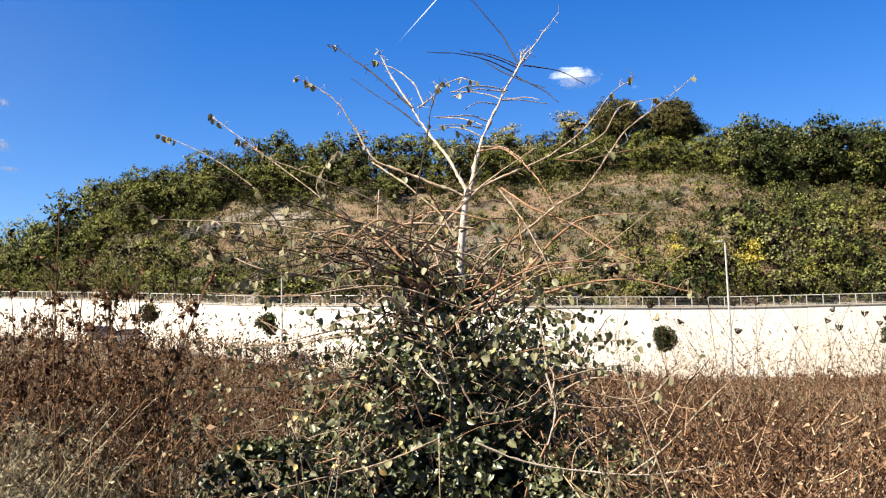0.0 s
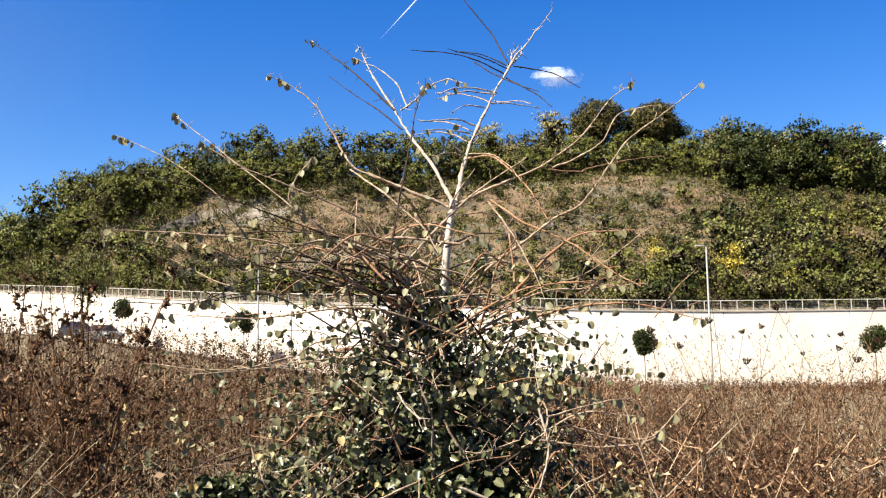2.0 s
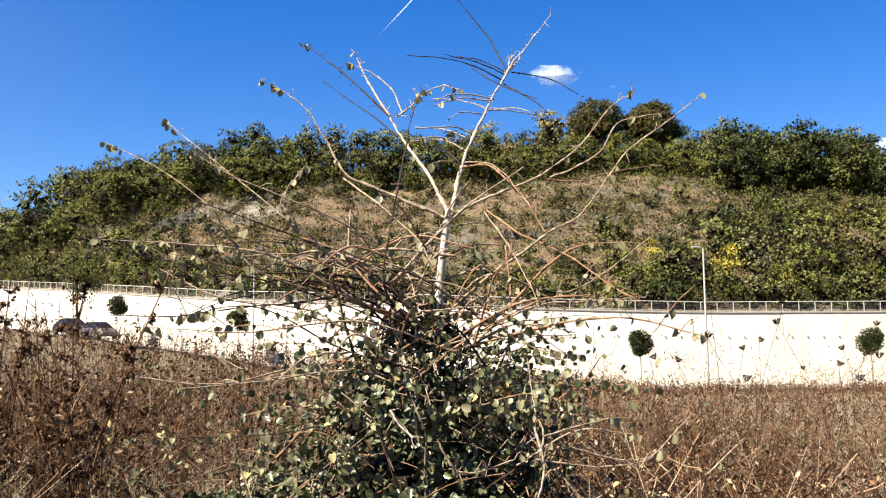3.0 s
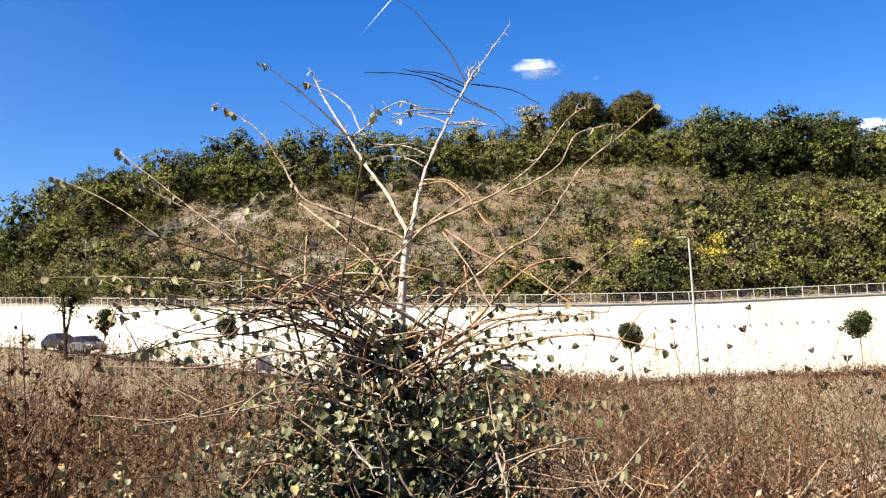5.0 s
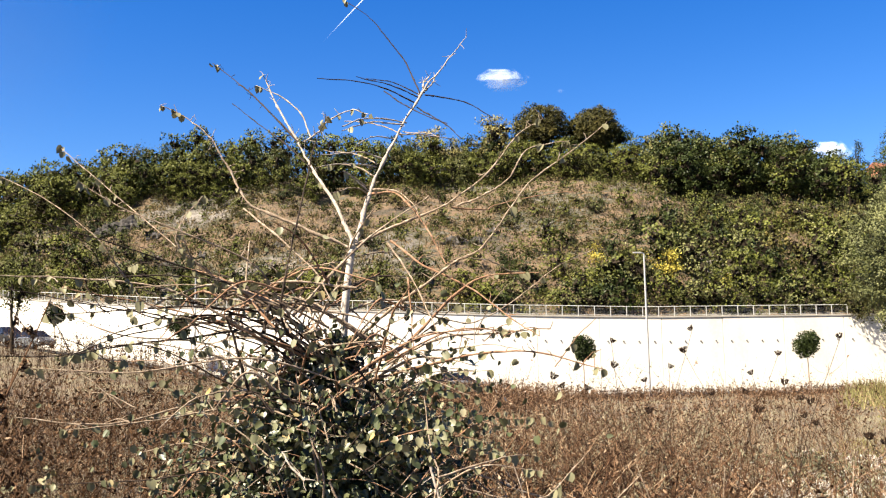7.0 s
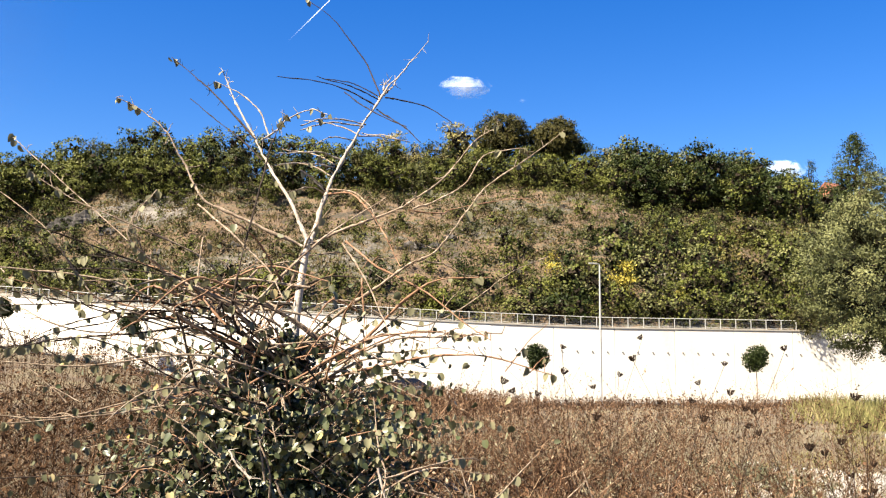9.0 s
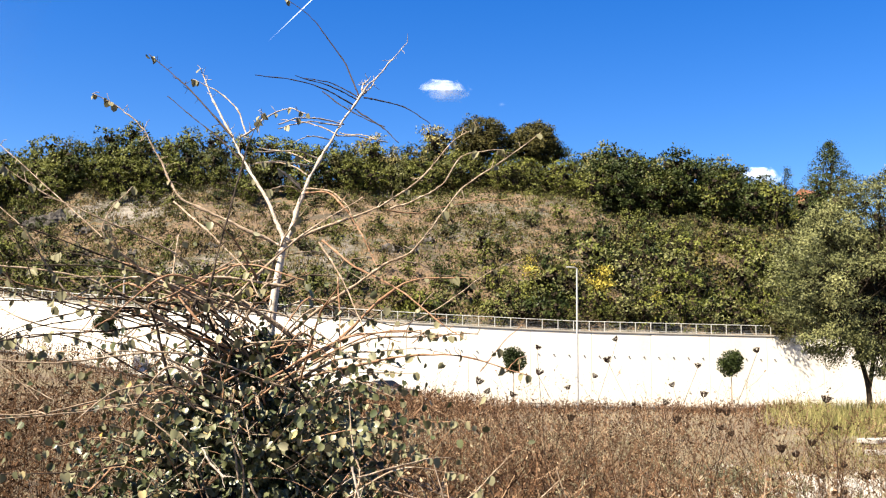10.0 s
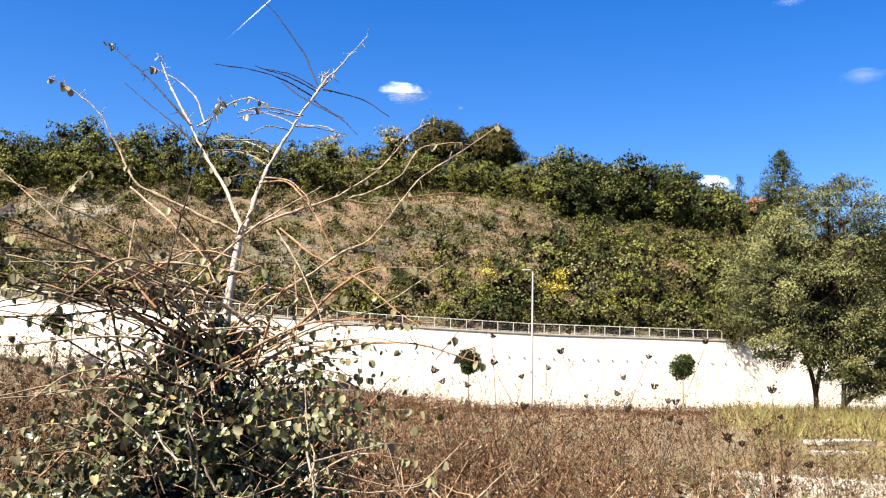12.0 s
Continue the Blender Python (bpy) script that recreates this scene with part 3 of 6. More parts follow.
def tree(name, h, crown_r, base, n_lobes, n_clump, per, size, leaf, seed, label, category="tree", group="", shape="oval", droop=0.0, slim=0.6, trunk_r=None, squash=0.85, fat=(0.2, 0.4), spread=0.4, core=110):
    rng = np.random.default_rng(seed)
    ob = thing(name, None, label, category, group)
    c, r = lobes(h, crown_r, base, n_lobes, rng, shape, fat)
    s = Soup()
    tr = trunk_r or h * 0.022
    lean = rng.normal(size=2) * 0.04 * h
    top = np.array([lean[0], lean[1], h * (0.96 if shape == "cone" else 0.75)])
    s.add(*tubes(np.linspace((0, 0, -0.3), top, 6)[None] + np.concatenate([np.zeros((1, 1, 3)), rng.normal(size=(1, 5, 3)) * 0.02 * h], 1), tr, tr * 0.25, 6))
    for q in c[rng.permutation(len(c))[:6]]:
        st = top * np.clip(q[2] / h * 0.55, 0.15, 0.8)
        mid = (st + q) / 2 + np.array([0, 0, -0.04 * h])
        s.add(*tubes(spline([st, mid, q], 2)[None], tr * 0.45, tr * 0.1, 4))
    child("trunk", s.mesh("trunk", bark_and_shade, True), ob)
    s = Soup()
    clump_crown(s, c, r, n_clump, per, size, rng, spread, squash, droop, slim, core, 0.5 if shape == "cone" else 1.6)
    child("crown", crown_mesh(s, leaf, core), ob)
    return ob


def place(ob, x, y, z, s=1.0, rz=0.0):
    ob.matrix_basis = pose(x, y, z, 0, 0, rz) @ Matrix.Scale(s, 4)


def wood_of(name, protos, spots, material, label):
    """Far trees of one kind that cannot be told apart, as one mass."""
    rng = np.random.default_rng(12)
    s = Soup()
    shapes, slots = [], []
    for p in protos:
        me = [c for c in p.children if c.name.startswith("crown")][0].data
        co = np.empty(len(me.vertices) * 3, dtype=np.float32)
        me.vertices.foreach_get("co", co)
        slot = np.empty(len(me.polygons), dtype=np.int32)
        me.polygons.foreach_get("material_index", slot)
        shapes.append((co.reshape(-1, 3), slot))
    for x, y, k in spots:
        co, slot = shapes[rng.integers(len(shapes))]
        slots.append(slot)
        a = rng.uniform(0, 6.28)
        z = float(hill_surface(np.array([x]), np.array([y]))[0]) - 0.15
        turn = np.array([(math.cos(a), math.sin(a), 0), (-math.sin(a), math.cos(a), 0), (0, 0, 1)])
        s.add(co @ turn * k + np.array([x, y, z]), np.arange(len(co)).reshape(-1, 4))
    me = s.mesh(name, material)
    # second slot: dark fill that imitates the shade inside the crowns
    me.materials.append(bark_and_shade)
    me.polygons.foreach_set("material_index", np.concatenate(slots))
    thing(name, me, label, "wood", kind="stuff")


def spread_copies(protos, spots):
    """Copies of prototype trees at (x, y, height factor)."""
    rng = random.Random(11)
    for p in protos:
        p["used"] = 0
    for x, y, s in spots:
        p = protos[rng.randrange(len(protos))]
        z = float(hill_surface(np.array([x]), np.array([y]))[0]) - 0.15
        m = pose(x, y, z, 0, 0, rng.uniform(0, 360)) @ Matrix.Scale(s, 4)
        if p["used"]:
            copy = copy_thing(p, pose(0, 0, 0))
            copy.matrix_basis = m
            del copy["used"]
        else:
            p.matrix_basis = m
            p["used"] = 1
    for p in protos:
        if p["used"] == 0:
            place(p, 90 + protos.index(p) * 6, 125, float(hill_z(np.array([90.0]), np.array([125.0]))[0]))
        del p["used"]


GROUP_RIDGE = "trees along the ridge"


def kinds(material, tone, seed, count=3):
    """A few trees of one foliage, tall ones and low bushy ones."""
    tall = [tree("broadleaf_tree", 5.6, 2.2 + 0.25 * (k % 2), 0.6, 20, 80, 13, 0.245, material, seed + k, tone + " broadleaf tree in the hillside wood", group=GROUP_RIDGE, spread=0.23, fat=(0.24, 0.44), core=90) for k in range(count)]
    low = [tree("hillside_bush", 2.6, 1.5 + 0.2 * (k % 2), 0.1, 11, 40, 10, 0.195, material, seed + 10 + k, tone + " bush on the dry slope", "bush", "bushes on the slope", spread=0.21, fat=(0.26, 0.46), core=50) for k in range(count)]
    return tall, low


KINDS = {"dark": kinds(wood_dark, "dark green", 20), "olive": kinds(wood_olive, "olive green", 130), "brown": kinds(wood_brown, "brownish green", 240, 2),
         "grey": kinds(wood_grey, "grey-green", 350, 2), "lime": kinds(wood_lime, "yellow-green", 460, 2)}
feather = [tree("slender_tree", 6.2, 1.5, 1.2, 16, 46, 15, 0.17, wood_olive, 40 + k, "thin feathery olive tree on the ridge", group=GROUP_RIDGE, spread=0.33, core=20) for k in range(2)]
pale = [tree("broadleaf_tree", 6.2, 2.6, 0.8, 24, 100, 20, 0.2, wood_pale, 570 + k, "pale yellowish tree turning in autumn", group=GROUP_RIDGE, spread=0.33) for k in range(2)]

rr = random.Random(5)
spots = {k: [] for k in KINDS}
low_spots = {k: [] for k in KINDS}
mass = {k: [] for k in KINDS}
low_mass = {k: [] for k in KINDS}


def mixed(weights):
    return rr.choices(("dark", "olive", "brown", "grey", "lime"), weights)[0]


def crest_size(x):
    """How tall the trees of the crest stand, along it."""
    return float(np.interp(x, (-70, -50, -38, -26, -10, 3, 14, 36, 43, 54, 57.5, 61, 63, 65.5, 67, 90), (1.62, 1.5, 1.1, 1.2, 1.16, 1.05, 0.8, 0.82, 1.1, 1.1, 0.8, 0.8, 0.64, 0.32, 0.4, 0.6)))


x = -68.0
while x < 92:                                   # the crest, open in front of the house
    if 63.6 < x < 72.5:
        x = 72.5
    kind = mixed((0.12, 0.4, 0.06, 0.08, 0.34) if x < -22 else (0.3, 0.36, 0.16, 0.08, 0.1) if x < 34 else (0.62, 0.14, 0.04, 0.16, 0.04))
    spots[kind].append((x, float(ridge_y(x)) + rr.uniform(-3.5, 0.5), crest_size(x) * rr.uniform(0.85, 1.15)))
    x += rr.uniform(1.5, 2.6) * (1.35 if x > 36 else 1.0)
for k in range(150):                            # the belt of trees below the crest
    x = rr.uniform(-66, 35)
    deep = float(np.interp(x, (-60, -30, -16, 8, 24, 35), (15, 10, 13, 8, 11, 14)))
    mass[mixed((0.16, 0.44, 0.16, 0.05, 0.19) if x > -22 else (0.08, 0.4, 0.05, 0.05, 0.42))].append((x, float(ridge_y(x)) - 1.5 - deep * rr.random() ** 0.8, rr.uniform(0.5, 0.92) * (1.2 if x < -38 else 1.0)))
for k in range(26):                             # bushy trees under the round crowns
    x = rr.uniform(11, 37)
    mass[mixed((0.1, 0.4, 0.22, 0.08, 0.2))].append((x, rr.uniform(111, 118.5), rr.uniform(0.55, 0.85)))
for k in range(76):                             # the dark wood under the crest
    x = rr.uniform(33.5, 62)
    front = float(np.interp(x, (33, 45, 54, 66), (104.5, 105.5, 103.5, 106)))
    y = front + (119 - front) * rr.random() ** 1.2
    (spots if k % 2 else mass)[mixed((0.74, 0.1, 0.0, 0.14, 0.02))].append((x, y, rr.uniform(0.7, 1.4) * float(np.interp(x, (52, 57, 62), (1.0, 0.72, 0.6)))))
for k in range(19):                             # its front row, standing tall
    x = 36 + 26 * k / 19 + rr.uniform(-0.7, 0.7)
    spots[mixed((0.78, 0.08, 0.0, 0.1, 0.04))].append((x, float(np.interp(x, (33, 45, 49, 54, 66), (106.5, 107, 106, 101.5, 103))) + rr.uniform(-1.5, 2.2), rr.uniform(0.8, 1.5) * float(np.interp(x, (52, 57, 62), (1.0, 0.75, 0.6)))))
for k in range(46):                             # the dark front row on the other shoulder
    x = -64 + 74 * k / 46 + rr.uniform(-1, 1)
    deep = float(np.interp(x, (-60, -30, -16, 8), (13, 8.5, 10, 6)))
    mass[mixed((0.38, 0.42, 0.1, 0.0, 0.1))].append((x, float(ridge_y(x)) - deep + rr.uniform(-1, 1.5), rr.uniform(0.75, 1.15)))
for k in range(350):                            # bushes over the lower slope
    y = 73.6 + 29 * rr.random() ** 1.1
    x = rr.uniform(12, 76)
    edge = x - 17.5 - (y - 76) * 0.62 + rr.gauss(0, 1.6)
    if edge < 0 or (y < 77 and (abs(x - 24.4) < 1.6 or abs(x - 29.4) < 1.2)):
        continue
    brownish = math.exp(-((x - 46) / 4) ** 2 - ((y - 91) / 5) ** 2)
    kind = "brown" if rr.random() < brownish else mixed((0.22, 0.24, 0.1, 0.38, 0.06))
    (low_spots if k % 4 == 0 else low_mass)[kind].append((x, y, (rr.uniform(0.45, 0.85) if edge < 3 else rr.uniform(0.7, 1.6)) * float(np.interp(y, (88, 99), (1.0, 0.5)))))
for k in range(48):                             # the thick row right behind the railing
    x = 19 + 40 * k / 48 + rr.uniform(-0.5, 0.5)
    low_spots[mixed((0.3, 0.3, 0.08, 0.2, 0.12))].append((x, float(wall_y(x)) + 1.9 + rr.uniform(0, 1.4), rr.uniform(0.6, 1.15)))
for k in range(14):                             # clumps of taller trees on it
    x = rr.uniform(-60, -26)
    mass[mixed((0.25, 0.4, 0.05, 0.05, 0.25))].append((x, float(wall_y(x)) + 3 + 12 * rr.random(), rr.uniform(0.4, 0.62)))
for k in range(46):                             # greener scrub low on the far shoulder
    x = rr.uniform(-64, -24)
    low_mass[mixed((0.05, 0.36, 0.06, 0.08, 0.45))].append((x, float(wall_y(x)) + 2 + 18 * rr.random() ** 1.4, rr.uniform(0.4, 1.0)))
for k in range(16):                             # taller trees among them
    x = rr.uniform(24, 60)
    spots[mixed((0.4, 0.2, 0.1, 0.2, 0.1))].append((x, rr.uniform(75, 92), rr.uniform(0.55, 0.8)))
for k in range(120):                             # green clumps just above the railing
    x = rr.uniform(-62, 18)
    (low_mass if k % 3 else low_spots)[mixed((0.12, 0.4, 0.08, 0.1, 0.3))].append((x, float(wall_y(x)) + 2 + rr.uniform(0, 7) * rr.random(), rr.uniform(0.5, 1.25)))
for x, y, r in ((-31.4, 101.7, 1.5), (-29.5, 100.5, 1.1), (-26.6, 95.2, 1.2), (-36, 107, 1.3), (16.7, 85.0, 1.25), (18.2, 86.5, 0.9), (9.5, 82, 0.9), (24, 97, 0.8), (27.5, 98, 1.0), (-12, 90, 0.9), (-4, 88, 0.8), (2, 95, 0.7)):
    low_spots[mixed((0.1, 0.5, 0.0, 0.1, 0.3))].append((x, y, r))
for k in range(340):                            # scattered bushes on the open slope
    x = rr.uniform(-62, 26)
    (low_mass if k % 3 else low_spots)[mixed((0.38, 0.34, 0.2, 0.02, 0.06))].append((x, float(wall_y(x)) + rr.uniform(4, 36), rr.uniform(0.2, 0.4) + 0.5 * rr.random() ** 2.5))
TONES = {"dark": (wood_dark, "dark green"), "olive": (wood_olive, "olive green"), "brown": (wood_brown, "brownish autumn"), "grey": (wood_grey, "grey-green"), "lime": (wood_lime, "yellow-green")}
for k, (leaf, tone) in TONES.items():
    wood_of("far_wood", KINDS[k][0], mass[k], leaf, tone + " wood covering the upper hillside")
    wood_of("far_bushes", KINDS[k][1], low_mass[k], leaf, tone + " bushes crowding the foot of the slope")
for k in KINDS:
    spread_copies(KINDS[k][0], spots[k])
    spread_copies(KINDS[k][1], low_spots[k])
spread_copies(feather, [(-27.2, 119.5, 0.98), (-24.6, 120, 1.0), (-22.3, 120, 1.06), (-19.0, 119.5, 0.85), (-16.7, 120, 0.92), (-13.5, 120, 0.85), (42.9, 120, 1.1)])
spread_copies(pale, [(8.8, 119, 1.12), (16.8, 119, 1.25), (11.4, 118.5, 0.85), (38.0, 119, 0.95)])


def on_hill(x, y):
    return float(hill_surface(np.array([float(x)]), np.array([float(y)]))[0]) - 0.1


def round_tree(x, y, z_top, r, seed, leaf, label):
    """A dense dome of leaves on a short trunk."""
    rng = np.random.default_rng(seed)
    z = on_hill(x, y)
    ob = thing("round_crowned_tree", None, label, "tree", "round trees on the crest", at=pose(x, y, z))
    mid = z_top - z - r * 0.95
    v, f = tubes(np.array([[(0, 0, -0.3), (0.1, 0, mid * 0.5), (0, 0.1, mid)]]), 0.3, 0.15, 8)
    child("trunk", mesh_from("trunk", v, f, bark_and_shade, True), ob)
    n = 70
    d = unit(rng.normal(size=(n, 3)) * np.array([1, 1, 0.8]))
    c = d * r * rng.uniform(0.7, 0.84, (n, 1)) + np.array([0, 0, mid])
    rad = r * rng.uniform(0.16, 0.25, n)
    c = np.concatenate([c, np.tile((0.0, 0.0, mid), (16, 1))])
    rad = np.concatenate([rad, np.full(16, r * 0.86)])
    s = Soup()
    clump_crown(s, c, rad, 1100, 16, 0.21, rng, 0.2, 0.9, 0.1, 0.65, 300, 0.8)
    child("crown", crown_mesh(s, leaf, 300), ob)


round_tree(23.1, 120.5, 35.7, 3.9, 61, wood_brown, "round dense brown-green tree on the crest")
round_tree(30.0, 120.5, 35.2, 3.4, 62, wood_brown, "smaller round dense brown-green tree on the crest")
lime_tree = tree("yellow_green_tree", 5.6, 1.5, 0.3, 18, 80, 22, 0.19, wood_lime, 68, "yellow-green tree below the round trees", spread=0.3)
place(lime_tree, 23.6, 111, on_hill(23.6, 111), 1.0)
conifer = tree("conifer", 10.0, 5.0, 0.4, 170, 1150, 14, 0.2, wood_dark, 63, "dark pointed conifer beside the house", shape="cone", droop=0.5, slim=0.4, spread=0.26, core=200)
place(conifer, 71.1, 119, on_hill(71.1, 119), (34.2 - on_hill(71.1, 119)) / 10.3)
con2 = tree("conifer", 6.0, 1.4, 0.4, 30, 90, 16, 0.17, wood_dark, 64, "small dark pointed conifer on the crest", shape="cone", droop=0.5, slim=0.4, spread=0.2)
place(con2, 65.3, 120, on_hill(65.3, 120), (30.8 - on_hill(65.3, 120)) / 6.2)
peak_t = tree("slender_tree", 7.5, 1.4, 0.8, 18, 80, 20, 0.18, wood_dark, 65, "tall slender dark green tree on the crest", spread=0.3)
place(peak_t, 43.2, 120.2, on_hill(43.2, 120.2), 0.95)
shoulder = tree("broadleaf_tree", 6.0, 2.4, 0.6, 22, 110, 20, 0.18, wood_dark, 69, "dark tree leaning on the round trees", group=GROUP_RIDGE, spread=0.32)
place(shoulder, 33.4, 120.0, on_hill(33.4, 120.0), 0.95)
for x, y, h, seed in ((24.4, 75.4, 0.95, 66), (24.7, 76.0, 0.6, 266), (29.4, 75.8, 0.42, 166)):
    yellow = tree("yellow_tree", 4.6, 1.1, 0.3, 14, 60, 16, 0.17, wood_yellow, seed, "small bright yellow autumn tree above the wall", spread=0.26, core=30)
    place(yellow, x, y, on_hill(x, y), h)
for x, y, seed in ((19.9, 80.2, 67), (22.9, 78.6, 267)):
    yellow2 = tree("yellow_bush", 2.6, 1.2, 0.2, 10, 36, 15, 0.16, wood_yellow, seed, "pale yellow autumn bush above the wall", "bush", spread=0.28, core=30)
    place(yellow2, x, y, on_hill(x, y) + 0.1, 0.9)

# the grey-green trees beside the road
def willow(name, at, crowns, boughs, n_leaf, size, leaf, seed, label):
    """A tree of drooping slender leaves: boughs (points, radius) that carry separate clumps (x, y, z, r)."""
    rng = np.random.default_rng(seed)
    ob = thing(name, None, label, "tree", "willows by the road", at=at)
    s = Soup()
    for pts, r in boughs:
        s.add(*tubes(spline(pts, 4)[None], r, r * 0.35, 8))
    cen, rad = [], []
    for x, y, z, r in crowns:
        d = unit(rng.normal(size=(11, 3))) * rng.uniform(0.35, 0.95, (11, 1)) * r
        cen.append(np.array((x, y, z)) + d * np.array([1, 1, 0.85]))
        rad.append(rng.uniform(0.26, 0.48, 11) * r)
        root = np.array(boughs[rng.integers(len(boughs))][0][-2])
        for q in cen[-1][:5]:
            s.add(*tubes(spline([root, (root + q) / 2 + rng.normal(size=3) * 0.3, q], 3)[None], 0.07, 0.015, 4))
    child("trunk", s.mesh("trunk", bark_and_shade, True), ob)
    cen, rad = np.concatenate(cen), np.concatenate(rad)
    s = Soup()
    clump_crown(s, cen, rad, n_leaf // 15, 15, size * 1.12, rng, 0.22, 0.85, 0.5, 0.42, 400)
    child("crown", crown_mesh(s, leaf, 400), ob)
    return ob


willow("willow_tree", pose(34.0, 54.0, 0.0),
       ((1.2, 0.3, 13.1, 2.3), (5.6, 0.5, 10.4, 2.0), (-1.4, 0.2, 10.6, 2.2), (-3.0, -0.4, 8.3, 1.9), (0.6, -1.4, 9.0, 2.5), (3.2, 0.5, 11.9, 2.2), (4.1, 0, 7.8, 2.3), (-1.9, -0.8, 6.1, 1.6), (1.2, -0.6, 6.1, 1.7), (0.5, 1.8, 10.5, 2.4), (-3.3, 0.8, 5.8, 1.3), (2.6, -1.2, 5.2, 1.4), (-2.5, -0.5, 4.7, 1.1), (-1.1, -0.8, 4.3, 1.0), (-3.9, 0.2, 6.9, 1.4), (-4.8, 0, 8.0, 1.4), (-4.7, 0.3, 6.2, 1.1), (-4.3, -0.3, 9.6, 1.5), (-3.9, 0, 4.8, 0.8), (2.0, 0, 14.0, 1.5), (-2.6, 0, 11.6, 1.5), (4.6, 0.4, 12.6, 1.7), (-3.2, 0.5, 3.9, 0.8), (-1.9, 0.6, 3.5, 0.7), (0.9, 0.9, 4.3, 0.9), (1.9, 0.2, 3.9, 1.2), (3.2, 0.3, 3.6, 1.2), (0.5, 0.8, 3.4, 0.7), (4.4, 0.2, 4.8, 1.4), (-0.9, 0.4, 5.0, 1.0), (0.2, -0.9, 4.2, 0.9), (-0.7, -0.8, 3.5, 0.7), (0.9, -0.8, 3.2, 0.8), (0.4, -0.6, 2.6, 0.5)),
       ((((0, 0, -0.3), (0, 0, 1.6), (-0.5, 0, 3.6), (-1.3, 0, 5.8), (-2.4, 0, 8.2)), 0.18), (((0, 0, 1.5), (0.5, 0.1, 3.6), (0.9, 0.2, 7.5), (1.4, 0.2, 12.0)), 0.15), (((0.5, 0.1, 3.6), (1.8, -0.3, 5.5), (3.6, 0, 9.0)), 0.16)),
       96000, 0.125, willow_leaf, 71, "large grey-green willow with a dark forked trunk by the road")
willow("willow_tree", pose(35.2, 53.0, 0.0),
       ((1.1, 0, 5.0, 1.5), (2.2, 0.2, 3.9, 1.3), (0.2, 0, 2.6, 0.7), (2.4, -0.2, 2.6, 0.8), (4.2, 0, 4.4, 1.2), (0.6, -0.3, 3.4, 1.0), (1.4, -0.2, 2.8, 0.8), (3.4, 0, 3.2, 0.9), (0.2, -0.4, 5.8, 1.2), (3.0, 0.4, 5.6, 1.5), (1.9, -0.4, 6.6, 1.3), (0.7, 0, 1.9, 0.8), (1.8, 0.2, 1.5, 0.8), (2.8, 0, 1.9, 0.9), (3.8, 0, 2.2, 1.0), (1.6, 0.6, 2.6, 1.0), (4.6, 0, 3.0, 1.2), (5.4, 0, 4.4, 1.4)),
       ((((0, 0, -0.3), (0, 0, 1.0), (0.2, 0, 3.0), (1.2, 0, 5.2)), 0.19), (((0, 0, 0.9), (0.8, 0, 1.5), (2.2, 0.1, 1.9), (3.6, 0.2, 2.2), (4.6, 0.2, 3.2)), 0.15), (((0.1, 0, 1.0), (0.7, -0.2, 2.6), (2.2, 0, 4.4)), 0.12)),
       34000, 0.125, willow_leaf, 72, "lower olive willow with a dark bough stretched over the grass")
willow("willow_tree", pose(44.0, 58.0, 0.1),
       ((0, 0, 12.0, 2.6), (-2.6, 0, 9.6, 2.3), (2.4, 0, 10.0, 2.5), (-1.2, -0.8, 7.0, 2.2), (2.0, 0, 6.4, 2.2), (-3.2, 0.2, 5.6, 1.6), (0.4, -1, 4.6, 1.5)),
       ((((0, 0, -0.3), (0, 0, 2.0), (-0.5, 0, 5.0), (-1.5, 0, 9.0)), 0.32), (((0, 0, 2.0), (0.8, 0, 5.0), (1.2, 0, 10.0)), 0.24)),
       21000, 0.22, wood_olive, 73, "large olive willow behind the others")

hang_bush = tree("hanging_bush", 2.6, 1.7, 0.1, 18, 110, 20, 0.15, wood_brown, 75, "brown dry bush hanging over the end of the wall", "bush", droop=0.7)
place(hang_bush, 37.7, float(wall_y(37.7)) + 0.3, float(wall_top(37.7)) - 0.6, 0.95)


def ball_tree(x, y, z, seed, r=1.08):
    rng = np.random.default_rng(seed)
    ob = thing("trimmed_tree", None, "small round trimmed tree on a thin trunk by the wall", "tree", "trimmed trees along the wall", at=pose(x, y, z))
    v, f = tubes(np.array([[(0, 0, -0.4), (0.02, 0, 1.1), (0, 0.02, 2.6)]]), 0.045, 0.03, 7)
    child("trunk", mesh_from("trunk", v, f, bark_tan, True), ob)
    s = Soup()
    c = unit(rng.normal(size=(26, 3))) * r * 0.62 + np.array([0, 0, 2.85])
    crown_leaves(s, c, np.full(26, r * 0.42), 3600, 0.15, rng, 0.95)
    child("crown", s.mesh("crown", wood_dark), ob)


for k, (x, y) in enumerate(((15.5, 67.6), (31.8, 67.6), (0.0, 69.6), (-14.2, 77.0), (-26.6, 86.0))):
    ball_tree(x, y, float(wall_base(x)) + 0.4, 80 + k, (0.9, 1.0, 0.9, 0.95, 0.9)[k])

road_tree = tree("roadside_tree", 7.5, 1.9, 3.4, 16, 90, 20, 0.18, wood_olive, 90, "slim grey-green roadside tree with a bare pale trunk", trunk_r=0.2)
place(road_tree, -25.6, 73.8, float(land_z(np.array([-25.6]), np.array([73.8]))[0]) - 0.1, 0.92)


# ---- scrub and grass on the slope ----
def hill_spots(n, rng, x0=-70, x1=90):
    x = rng.uniform(x0, x1, n)
    s = rng.random(n)
    y = wall_y(x) + 1.3 + s * (ridge_y(x) + 1 - wall_y(x))
    z = hill_surface(x, y)
    return np.stack([x, y, z], 1)


